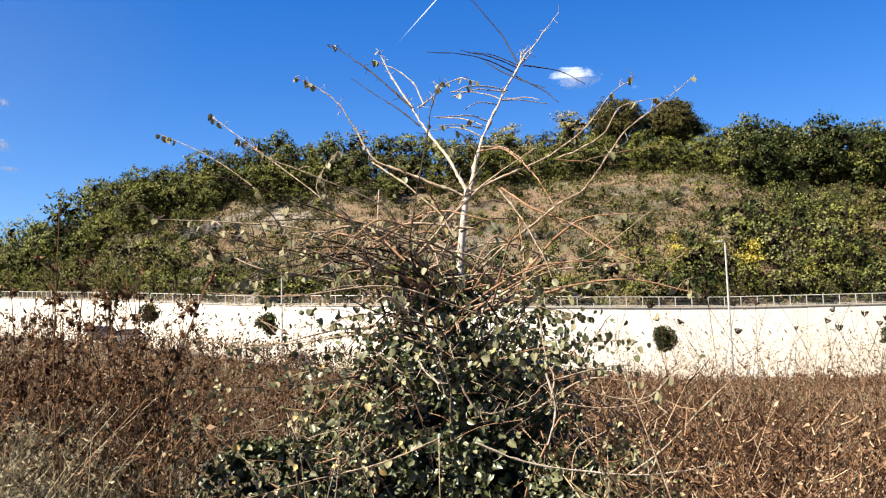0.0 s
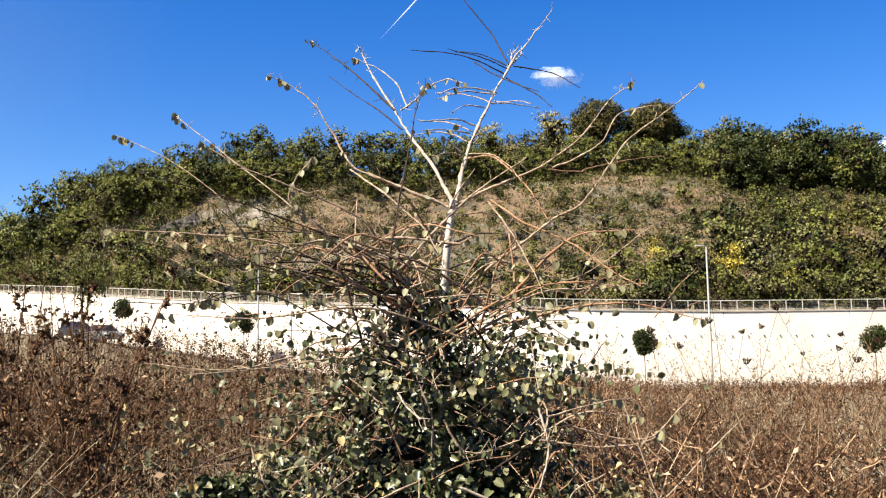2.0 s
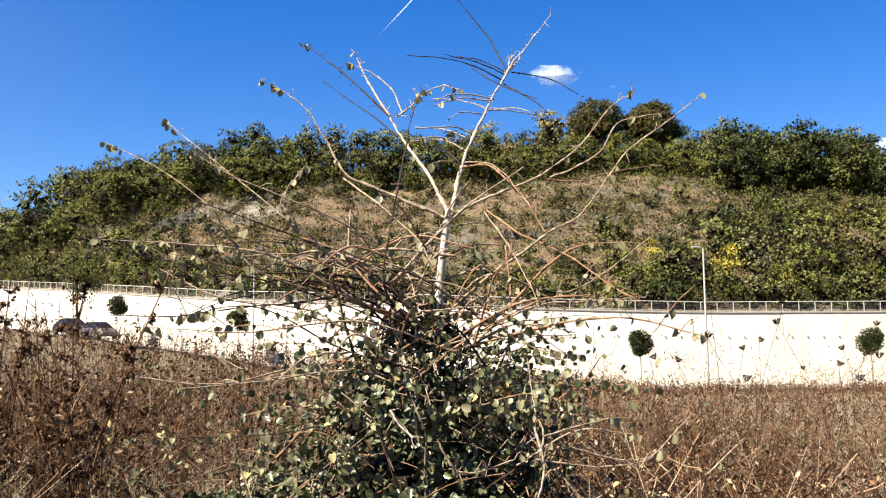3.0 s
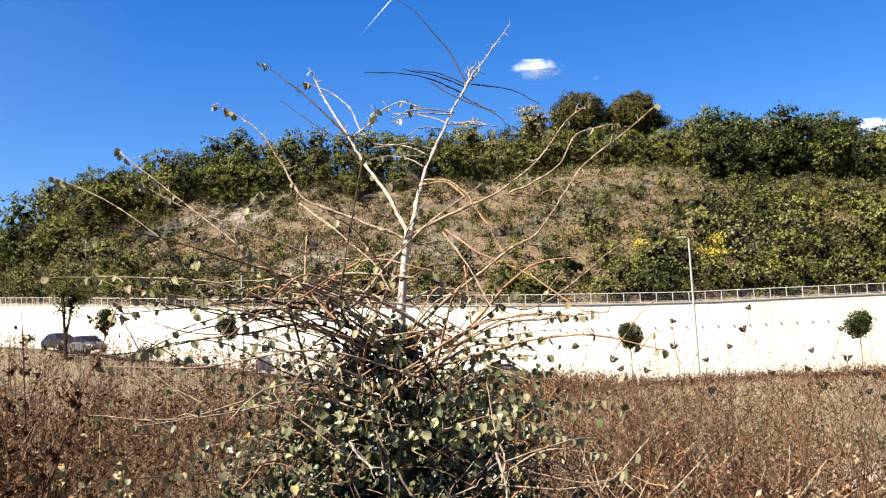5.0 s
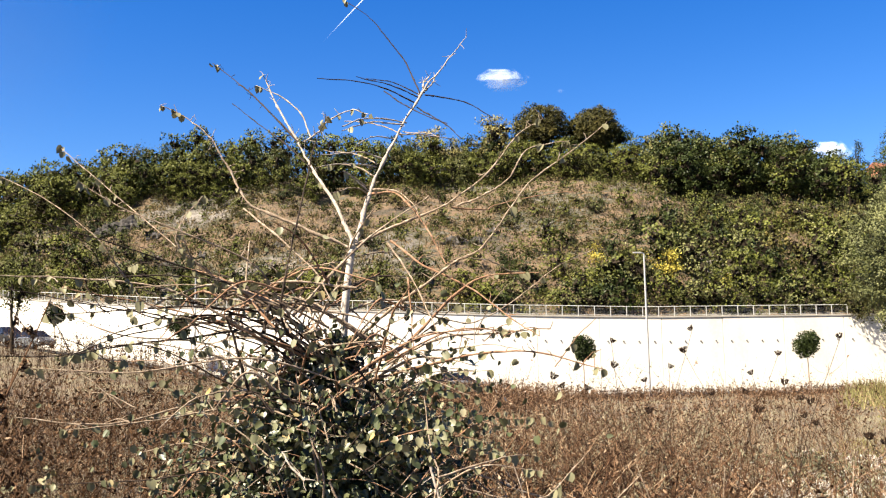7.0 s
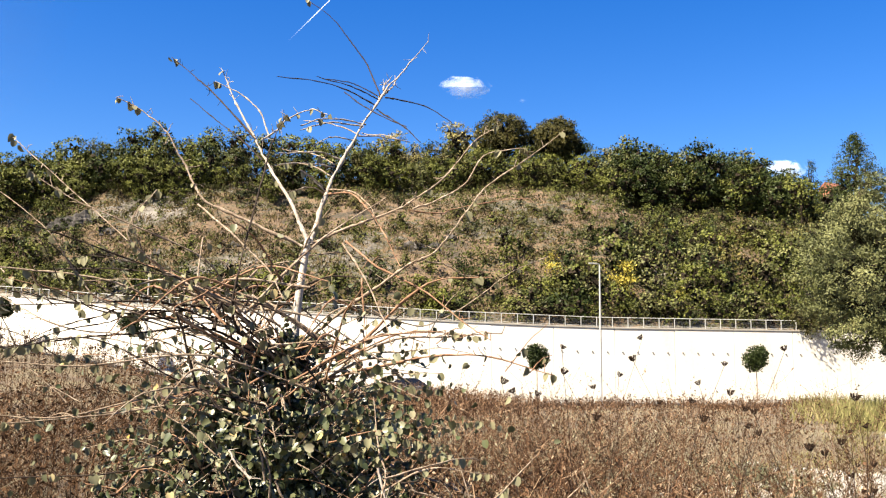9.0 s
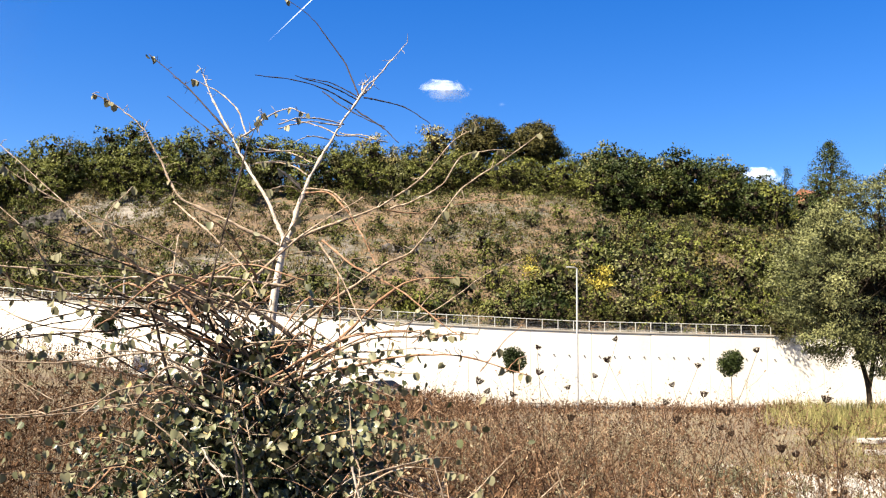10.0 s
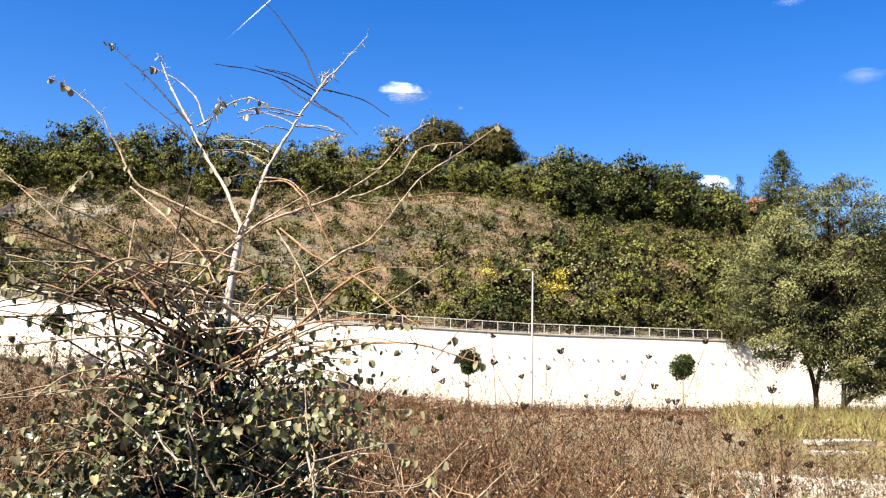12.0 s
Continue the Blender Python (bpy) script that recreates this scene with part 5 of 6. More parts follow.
limb([(0.16, 9.20, 2.27), (-0.56, 8.34, 2.62), (-0.43, 8.47, 2.80), (-0.19, 8.61, 2.97), (0.06, 8.74, 3.14)], 0.0082, 0.0030, bark_red, 0, 0)
limb([(0.16, 9.20, 2.47), (-0.43, 8.84, 2.82), (-0.85, 8.76, 3.08), (-1.01, 8.69, 3.25), (-0.97, 8.75, 3.43), (-0.84, 8.87, 3.65)], 0.0091, 0.0030, bark_tan, 5, 3)
limb([(0.16, 9.20, 2.36), (-1.04, 8.64, 2.71), (-1.31, 8.54, 2.93), (-1.53, 8.44, 3.26), (-2.0, 8.6, 3.6), (-2.42, 8.72, 3.81)], 0.0074, 0.0030, bark_tan, 5, 3)
limb([(0.16, 9.20, 2.35), (-0.23, 9.04, 2.70), (-0.53, 9.19, 2.94), (-0.81, 9.34, 3.07), (-1.23, 9.49, 3.16), (-1.53, 9.64, 3.21)], 0.0090, 0.0030, bark_dark, 5, 0)
limb([(-0.41, 8.34, 2.13), (-0.63, 8.17, 2.12), (-0.79, 8.01, 2.06), (-0.94, 7.84, 1.90)], 0.0082, 0.0030, bark_tan, 4, 0)
limb([(0.16, 9.20, 2.34), (-0.14, 9.04, 2.69), (-0.35, 8.92, 2.78), (-0.64, 8.80, 2.95), (-0.92, 8.68, 3.16), (-1.62, 9.1, 3.75), (-2.16, 9.5, 4.19)], 0.0109, 0.0030, bark_tan, 4, 3)
limb([(0.87, 7.64, 1.43), (0.91, 7.74, 1.58), (0.86, 7.84, 1.75), (0.83, 7.94, 2.08)], 0.0074, 0.0038, bark_tan, 2, 0)
limb([(0.89, 7.64, 1.56), (1.15, 7.77, 1.61), (1.37, 7.91, 1.65), (1.57, 8.04, 1.65)], 0.0082, 0.0030, bark_tan, 2, 0)
limb([(1.05, 7.54, 1.50), (1.36, 7.62, 1.41), (1.60, 7.69, 1.41), (1.75, 7.76, 1.52), (1.95, 7.84, 1.69)], 0.0074, 0.0030, bark_tan, 3, 0)
limb([(0.03, 7.74, 1.55), (-0.06, 7.79, 1.64), (-0.13, 7.84, 1.73)], 0.0097, 0.0050, bark_pale, 0, 0)
limb([(0.19, 7.64, 1.55), (0.30, 7.67, 1.36), (0.43, 7.71, 1.32), (0.71, 7.74, 1.40)], 0.0099, 0.0038, bark_tan, 3, 0)
limb([(0.28, 7.44, 1.13), (0.67, 7.47, 0.97), (1.20, 7.49, 0.89), (1.64, 7.52, 0.87), (2.09, 7.54, 0.93)], 0.0097, 0.0040, bark_pale, 6, 3)
limb([(1.38, 7.54, 0.85), (1.66, 7.57, 1.02), (1.92, 7.61, 1.26), (2.24, 7.64, 1.54)], 0.0090, 0.0038, bark_tan, 1, 0)
limb([(0.98, 7.54, 0.82), (1.04, 7.59, 1.04), (1.28, 7.64, 1.18)], 0.0068, 0.0034, bark_tan, 0, 0)
limb([(0.86, 7.84, 1.61), (0.92, 7.79, 1.34), (0.84, 7.74, 1.07)], 0.0108, 0.0060, bark_pale, 2, 0)
limb([(0.86, 7.84, 1.39), (1.33, 7.91, 1.33), (1.67, 7.97, 1.37), (1.78, 8.04, 1.46)], 0.0074, 0.0030, bark_tan, 4, 0)
limb([(-0.62, 7.9, 1.62), (-0.9, 7.82, 1.585), (-1.35, 7.8, 1.575), (-1.9, 7.8, 1.56)], 0.0065, 0.0025, bark_dark, 8, 0)
limb([(0.02, 7.64, 1.15), (-0.42, 7.54, 0.99), (-0.94, 7.44, 0.88), (-1.44, 7.34, 0.77)], 0.0082, 0.0030, bark_tan, 5, 0)
limb([(1.06, 11.08, 5.14), (1.06, 11.13, 5.25), (1.12, 11.18, 5.34)], 0.0117, 0.0060, bark_pale, 0, 0)
limb([(1.07, 11.09, 5.16), (1.16, 11.22, 5.29), (1.19, 11.32, 5.40)], 0.0104, 0.0048, bark_pale, 0, 0)
limb([(0.82, 10.55, 4.66), (0.56, 10.45, 4.66), (0.39, 10.29, 4.59), (0.22, 10.10, 4.48)], 0.0074, 0.0044, bark_pale, 1, 0)
limb([(0.77, 10.44, 4.53), (1.02, 10.63, 4.57), (1.31, 10.79, 4.57)], 0.0074, 0.0043, bark_pale, 0, 0)
limb([(0.62, 10.19, 4.22), (0.46, 10.10, 4.27), (0.26, 9.92, 4.23), (0.05, 9.73, 4.17)], 0.0084, 0.0042, bark_pale, 0, 0)
limb([(0.55, 10.01, 4.01), (0.35, 10.20, 4.16), (0.14, 10.30, 4.20), (-0.07, 10.35, 4.17)], 0.0075, 0.0038, bark_tan, 1, 0)
limb([(0.47, 9.76, 3.84), (0.34, 9.69, 3.94), (0.24, 9.58, 3.99)], 0.0081, 0.0043, bark_pale, 1, 0)
limb([(0.50, 9.77, 3.86), (0.70, 9.63, 3.82), (0.83, 9.41, 3.68), (0.88, 9.18, 3.54)], 0.0069, 0.0032, bark_tan, 0, 0)
limb([(1.03, 10.97, 5.07), (0.79, 11.05, 5.22), (0.62, 11.04, 5.26), (0.44, 11.01, 5.26)], 0.0064, 0.0041, bark_dark, 0, 0)

# thin reddish shoots round the crown's foot
shoots = random.Random(21)
for k in range(84):
    a = shoots.uniform(0, 2 * math.pi)
    z0 = shoots.uniform(1.95, 2.95)
    ln = shoots.uniform(0.35, 1.35)
    p0 = Vector((0.05 + shoots.gauss(-0.03, 0.36), 9.2 + shoots.gauss(-0.2, 0.3), z0))
    d = Vector((math.cos(a), math.sin(a) * 0.6, shoots.uniform(-0.35, 0.9)))
    p1 = p0 + d * ln * 0.5 + Vector((0, 0, 0.08))
    p2 = p0 + d * ln + Vector((0, 0, -shoots.uniform(-0.05, 0.25)))
    limb([tuple(p0), tuple(p1), tuple(p2)], shoots.uniform(0.008, 0.014), 0.0035, shoots.choice((bark_red, bark_tan, bark_tan, bark_red, bark_dark)), shoots.choice((0, 1, 1, 2)), 0)

# long branches sweeping out over the thicket, each with a few side twigs
for k in range(20):
    side = 1 if k % 4 == 3 else -1
    p0 = Vector((0.2 + shoots.gauss(0, 0.18), 9.2 + shoots.gauss(-0.2, 0.3), shoots.uniform(1.8, 2.6)))
    reach = shoots.uniform(0.9, 2.5 if side < 0 else 1.9)
    rise = shoots.uniform(0.05, 0.85) * (0.6 + 0.3 * reach)
    p3 = p0 + Vector((side * reach, shoots.gauss(-0.25, 0.4), rise))
    p1 = p0.lerp(p3, 0.35) + Vector((0, shoots.gauss(0, 0.08), 0.12 + shoots.gauss(0, 0.06)))
    p2 = p0.lerp(p3, 0.7) + Vector((0, shoots.gauss(0, 0.08), 0.1 + shoots.gauss(0, 0.07)))
    wood = shoots.choice((bark_tan, bark_dark, bark_tan, bark_red, bark_tan))
    limb([tuple(p0), tuple(p1), tuple(p2), tuple(p3)], shoots.uniform(0.009, 0.014), 0.0035, wood, shoots.randint(2, 6), shoots.choice((0, 1, 2)))
    for j in range(2):
        q = p1.lerp(p3, shoots.random())
        d = Vector((side * shoots.uniform(0.1, 0.45), shoots.gauss(0, 0.15), shoots.uniform(-0.1, 0.4)))
        limb([tuple(q), tuple(q + d * 0.5 + Vector((0, 0, 0.03))), tuple(q + d)], 0.0045, 0.0025, wood, shoots.choice((0, 1, 2)), 0)

# leafy vine shoots arching out on both sides
for k in range(34):
    side = -1 if k % 3 == 0 else 1
    z0 = shoots.uniform(1.2, 1.9)
    p0 = Vector((0.1 + side * shoots.uniform(0.2, 0.7), shoots.uniform(8.4, 9.2), z0))
    ln = shoots.uniform(0.4, 1.1)
    rise = shoots.uniform(-0.1, 0.6)
    p1 = p0 + Vector((side * ln * 0.5, shoots.gauss(0, 0.1), rise * 0.7 + 0.1))
    p2 = p0 + Vector((side * ln, shoots.gauss(0, 0.2), rise))
    limb([tuple(p0), tuple(p1), tuple(p2)], shoots.uniform(0.004, 0.008), 0.0025, shoots.choice((bark_red, bark_tan, bark_dark)), shoots.randint(3, 7), 1)

# ---- the vine thicket round its foot ----
thicket = thing("vine_thicket", None, "mound of dark green climbing vine with yellowing leaves", "thicket")
MOUNDS = ((0.12, 9.5, 1.9, 1.7, 1.95), (-1.4, 8.5, 1.2, 0.8, 1.1), (1.5, 8.8, 0.95, 0.7, 0.9), (0.05, 9.35, 0.95, 0.8, 2.5))


def mound_points(n, rng, shell=(0.72, 1.06)):
    w = np.array([m[2] * m[4] for m in MOUNDS])
    w = w / w.sum()
    k = rng.choice(len(MOUNDS), n, p=w)
    m = np.array(MOUNDS)[k]
    a = rng.uniform(0, 2 * np.pi, n)
    a = np.where(rng.random(n) < 0.75, np.pi + np.abs(a % np.pi), a)         # more on the sunny face
    u = rng.random(n) ** 0.9
    prof = np.clip(1 - u * 0.97, 0, 1) ** 0.55
    p = np.stack([np.cos(a) * prof, np.sin(a) * prof, u], 1)
    bump = 1 + 0.16 * lump(p * 3.0, 1.0, 2.0) + 0.2 * lump(p * 6.0, 1.0, 4.0)
    sh = rng.uniform(shell[0], shell[1], n) * bump
    pos = np.stack([m[:, 0] + p[:, 0] * m[:, 2] * sh, m[:, 1] + p[:, 1] * m[:, 3] * sh, p[:, 2] * m[:, 4] * (0.9 + 0.12 * sh)], 1)
    out = unit(np.stack([p[:, 0], p[:, 1], 0.35 + p[:, 2] * 0.8], 1))
    return pos, out


rng = np.random.default_rng(55)
pos, out = mound_points(21000, rng, (0.7, 1.14))
hole = lump(pos, 2.3, 9.0) + 0.5 * lump(pos, 5.0, 1.0)
k = (hole > 0.0) | (rng.random(len(pos)) < 0.1)
pos, out = pos[k], out[k]
along = unit(out * 0.35 + rng.normal(size=pos.shape) * 0.55 + np.array([0, 0, -0.75]))
nrm = unit(out * 0.9 + rng.normal(size=pos.shape) * 0.75)
ln = rng.uniform(0.042, 0.086, len(pos)) * rng.uniform(0.8, 1.2, len(pos))
v, f = scatter(HEART_V * np.array([1, 1, 2.0]), [HEART_Q, HEART_T], pos, along, nrm, ln, ln * rng.uniform(0.6, 0.95, len(pos)))
child("leaf_mass", mesh_from("leaf_mass", v, f, vine_leaf), thicket, kind="stuff")
VINE = [mesh_from("leaf", *scatter(HEART_V * np.array([1, 1, s]), [HEART_Q, HEART_T], np.zeros((1, 3)), np.array([[0, 1.0, 0]]), np.array([[0, 0, 1.0]]), 1, 0.9), m_) for s, m_ in ((0.5, vine_leaf), (1.3, vine_leaf), (1.0, twig_leaf))]
pos, out = mound_points(200, rng, (0.92, 1.05))
for p, o in zip(pos, out):
    ob = child("leaf", VINE[leaf_rng.randrange(3)], thicket)
    down = (Vector(o) * 0.4 + Vector((leaf_rng.gauss(0, 0.4), leaf_rng.gauss(0, 0.4), -0.9))).normalized()
    xa = down.cross(Vector(o) + Vector((leaf_rng.gauss(0, 0.4), 0, leaf_rng.gauss(0, 0.4)))).normalized()
    ob.matrix_basis = Matrix.Translation(p) @ Matrix((xa, down, xa.cross(down))).transposed().to_4x4() @ Matrix.Scale(leaf_rng.uniform(0.05, 0.09), 4)

# sparse vine leaves among the shoots above the mound
pos = np.stack([np.concatenate([rng.normal(0.1, 0.6, 1000), rng.normal(0.85, 0.28, 420)]), rng.normal(9.0, 0.42, 1420), np.concatenate([1.6 + np.abs(rng.normal(0, 0.44, 1000)), 1.6 + np.abs(rng.normal(0, 0.4, 420))])], 1)
al = unit(rng.normal(size=pos.shape) * 0.6 + np.array([0, 0, -0.9]))
ln = rng.uniform(0.035, 0.075, len(pos))
v, f = scatter(HEART_V, [HEART_Q, HEART_T], pos, al, unit(rng.normal(size=pos.shape) + np.array([0, -0.8, 0.2])), ln, ln * 0.85)
child("hanging_leaves", mesh_from("hanging_leaves", v, f, vine_leaf), thicket, kind="stuff")
pos = np.stack([rng.normal(0.1, 0.8, 240), rng.normal(8.9, 0.4, 240), 1.55 + np.abs(rng.normal(0, 0.5, 240))], 1)
ln = rng.uniform(0.035, 0.075, len(pos))
v, f = scatter(HEART_V * np.array([1, 1, 2.0]), [HEART_Q, HEART_T], pos, unit(rng.normal(size=pos.shape) * 0.6 + np.array([0, 0, -0.9])), unit(rng.normal(size=pos.shape) + np.array([0, -0.8, 0.4])), ln, ln * 0.8)
child("hanging_leaves", mesh_from("hanging_leaves", v, f, twig_leaf), thicket, "paler yellowing leaves", kind="stuff")
# yellowing leafy stems at the thicket's edge
g = np.random.default_rng(91)
spray = Soup()
for k in range(40):
    left = k < 30
    bx = g.uniform(-2.3, -0.5) if left else g.uniform(1.2, 2.0)
    by = g.uniform(7.5, 8.7)
    hh = g.uniform(0.7, 1.75) if left else g.uniform(0.7, 1.4)
    line = spline([(bx, by, 0.0), (bx + g.normal() * 0.1, by + g.normal() * 0.1, hh * 0.6), (bx + g.normal() * 0.25, by + g.normal() * 0.2, hh)], 6)
    s = Soup()
    s.add(*tubes(line[None], 0.006, 0.002, 4))
    child("vine_stem", s.mesh("vine_stem", bark_tan, True), thicket)
    m = 17
    p = line[g.integers(4, len(line), m)] + g.normal(size=(m, 3)) * 0.03
    ln = g.uniform(0.035, 0.075, m)
    spray.add(*scatter(HEART_V * np.array([1, 1, 2.2]), [HEART_Q, HEART_T], p, unit(g.normal(size=(m, 3)) * 0.6 + np.array([0, 0, -0.8])), unit(g.normal(size=(m, 3)) * 0.7 + np.array([0, -0.8, 0.5])), ln, ln * 0.85))
child("yellowing_leaves", spray.mesh("yellowing_leaves", twig_leaf), thicket, kind="stuff")
# solid near-black lumps added inside, standing in for the shade behind the leaves
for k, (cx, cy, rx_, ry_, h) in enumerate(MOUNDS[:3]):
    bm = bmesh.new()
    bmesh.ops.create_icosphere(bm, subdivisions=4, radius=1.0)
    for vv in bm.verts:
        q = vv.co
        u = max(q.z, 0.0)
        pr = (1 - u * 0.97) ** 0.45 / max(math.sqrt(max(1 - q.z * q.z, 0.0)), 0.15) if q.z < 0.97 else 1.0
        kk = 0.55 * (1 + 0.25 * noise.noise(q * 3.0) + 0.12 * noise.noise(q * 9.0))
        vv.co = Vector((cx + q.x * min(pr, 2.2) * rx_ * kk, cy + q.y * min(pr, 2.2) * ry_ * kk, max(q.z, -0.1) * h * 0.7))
    part("stem_tangle", bm, inner_shade, thicket)
for k in range(60):                             # gnarled old vine stems crossing the mound
    p, o = (q[0] for q in mound_points(1, g, (1.0, 1.12)))
    a = g.normal(0.7, 0.5) if k % 3 else g.normal(2.4, 0.5)
    d = np.array([math.cos(a), -0.1, math.sin(a)])
    ln = g.uniform(0.6, 1.7)
    line = spline([p - d * ln * 0.5, p + o * 0.06 + g.normal(size=3) * 0.05, p + d * ln * 0.25 + o * 0.05 + g.normal(size=3) * 0.05, p + d * ln * 0.5], 6)
    line = line + g.normal(size=line.shape) * 0.006
    v, f = tubes(line[None], g.uniform(0.007, 0.012), 0.004, 6)
    child("vine_stem", mesh_from("vine_stem", v, f, (bark_tan, bark_red, bark_dark)[k % 3], True), thicket)
n = 150
pos, out = mound_points(n, rng, (0.95, 1.12))
for k in range(n):
    a = rng.uniform(0, 2 * np.pi)
    d = np.array([math.cos(a), -0.15, math.sin(a) * 0.7])
    L = rng.uniform(0.3, 1.1)
    p = pos[k] + out[k] * 0.05
    line = spline([p - d * L * 0.5, p + out[k] * 0.05, p + d * L * 0.5 + np.array([0, 0, -0.06])], 5)
    v, f = tubes(line[None], rng.uniform(0.003, 0.007), 0.0025, 5)
    child("vine_stem", mesh_from("vine_stem", v, f, (bark_tan, bark_red, bark_tan, bark_dark)[k % 4], True), thicket)


# ---- dead weeds of the field ----
def weeds(name, x, y, h, leaves, leaf_len, twigs, material, label, rng, lean=0.12, stem_r=0.0045):
    """Upright dead stalks with side twigs and curled leaves."""
    n = len(x)
    z = land_z(x, y)
    t = np.linspace(0, 1, 5)
    d = rng.normal(size=(n, 2)) * lean
    bend = rng.normal(size=(n, 2)) * lean
    line = np.stack([x[:, None] + h[:, None] * (d[:, :1] * t + bend[:, :1] * t ** 2), y[:, None] + h[:, None] * (d[:, 1:] * t + bend[:, 1:] * t ** 2), z[:, None] - 0.05 + h[:, None] * t], -1)
    s = Soup()
    s.add(*ribbons(line, stem_r, stem_r * 0.4, rng))
    # side twigs
    i = np.repeat(np.arange(n), twigs)
    m = len(i)
    u = rng.uniform(0.3, 0.97, m)

    def along_stem(i, u):
        k = np.minimum((u * 4).astype(int), 3)
        w = (u * 4 - k)[:, None]
        return line[i, k] * (1 - w) + line[i, k + 1] * w

    p0 = along_stem(i, u)
    a = rng.uniform(0, 2 * np.pi, m)
    tl = h[i] * rng.uniform(0.09, 0.32, m) * (1.15 - u * 0.7)
    dr = np.stack([np.cos(a), np.sin(a), rng.uniform(0.3, 1.2, m)], 1)
    p2 = p0 + unit(dr) * tl[:, None]
    p1 = (p0 + p2) / 2 - np.array([0, 0, 1.0]) * (tl * 0.08)[:, None]
    s.add(*ribbons(np.stack([p0, p1, p2], 1), stem_r * 0.6, stem_r * 0.3, rng))
    # leaves and seed tufts on stalk and twigs
    j = np.repeat(np.arange(n), leaves)
    q = len(j)
    base = along_stem(j, rng.uniform(0.12, 1.0, q))
    if m:
        tw = (j * twigs + rng.integers(0, twigs, q))
        w = rng.random(q)[:, None]
        base = np.where(rng.random(q)[:, None] < 0.7, p0[tw] * (1 - w) + p2[tw] * w, base)
    al = unit(rng.normal(size=(q, 3)) + np.array([0, 0, -0.35]))
    ln = leaf_len * rng.uniform(0.5, 1.6, q)
    s.add(*scatter(RHOMB_V * np.array([1, 1, 2.0]), [RHOMB_F], base, al, rng.normal(size=(q, 3)), ln, ln * rng.uniform(0.25, 0.65, q)))
    thing(name, s.mesh(name, material), label, "weeds", kind="stuff")


def clear_of_thicket(x, y, gap=1.0):
    return ((x - 0.1) / (2.0 * gap)) ** 2 + ((y - 9.5) / (1.8 * gap)) ** 2 > 1


rng = np.random.default_rng(77)


def field(n, x0, x1, y0, y1, near=0.0, keep=None):
    y = y0 + (y1 - y0) * rng.random(n) ** (1 + near)
    x = rng.uniform(x0, x1, n) * (y / y1 * 0.75 + 0.25 if near else 1)
    k = clear_of_thicket(x, y)
    if keep is not None:
        k &= keep(x, y)
    return x[k], y[k]


def gather(a, pitch):
    """Draws places together into tufts."""
    return a + 0.25 * pitch * np.sin(a * 2 * np.pi / pitch) / 1.05


def off_track(x, y):
    """Away from the short grass and the track at the field's edge."""
    edge = np.interp(y, (11, 14, 23, 29, 64), (0.44, 0.38, 0.4, 0.53, 0.545)) * y + 0.4 * np.sin(y * 1.3) + 0.3 * np.sin(y * 3.1)
    return (x < edge) | (y < 11)


# rusty stand behind and beside the thicket
x, y = field(2500, -18, -0.4, 6.6, 30, 0.6, lambda a, b: (a < -0.26 * b) | (b > 9.8))
h = rng.uniform(1.4, 2.5, len(x)) * (1 - 0.12 * smooth01(12, 26, y)) * (0.92 + 0.1 * np.sin(x * 1.3 + y))
weeds("rusty_weeds", x, y, h, 26, 0.046, 13, rust_weed, "tall rusty brown dead weeds crowding the field", rng, 0.17)
x, y = field(2700, -1.0, 11, 9.0, 27, 0.5, lambda a, b: ((a < 6.5 + rng.normal(size=len(a)) * 1.0) | (b > 24)) & off_track(a, b))
x, y = gather(x, 1.0), gather(y + 0.3 * np.sin(x * 2.1), 1.0)
h = rng.uniform(0.75, 1.5, len(x)) * (0.9 + 0.3 * np.sin(x * 1.9 - y * 1.1) * np.sin(x * 0.7 + y * 1.6))
weeds("brown_weeds", x, y, h, 22, 0.045, 11, tan_weed, "reddish brown dead weeds on the field", rng, 0.3, 0.0075)
x, y = field(4200, -38, 34, 24, 64, 0.0, off_track)
h = rng.uniform(0.7, 1.3, len(x)) * np.interp(x, (-4, 2, 13, 19), (1.75, 1.15, 0.8, 0.6)) * np.interp(y, (24, 34), (1.1, 1.0))
for side, m_ in ((x < -0.5, rust_weed), (x >= -0.5, tan_weed)):
    weeds("far_weeds", x[side], y[side], h[side], 10, 0.085, 4, m_, "reddish brown dead weeds on the far field", rng, stem_r=0.009)
x, y = field(1200, 1, 9, 36, 58)
weeds("far_weeds", x, y, rng.uniform(1.0, 1.5, len(x)), 16, 0.075, 6, tan_weed, "brown dead weeds hiding the road", rng, stem_r=0.009)
x = rng.uniform(-4, 34, 1300)
y = rng.uniform(55.5, 61.2, 1300)
weeds("verge_weeds", x, y, rng.uniform(0.45, 1.0, 1300) * (0.8 + 0.4 * np.sin(x * 0.9) * np.sin(x * 2.3)), 16, 0.08, 6, tan_weed, "ragged dead weeds along the edge of the road", rng, stem_r=0.009)
x = rng.uniform(-46, 0, 1500)
y = 58 + (wall_y(x) - 8.2 - 58) * rng.random(1500)
weeds("far_weeds", x, y, rng.uniform(1.4, 2.4, 1500), 9, 0.105, 4, rust_weed, "rusty dead weeds along the far roadside", rng, stem_r=0.01)
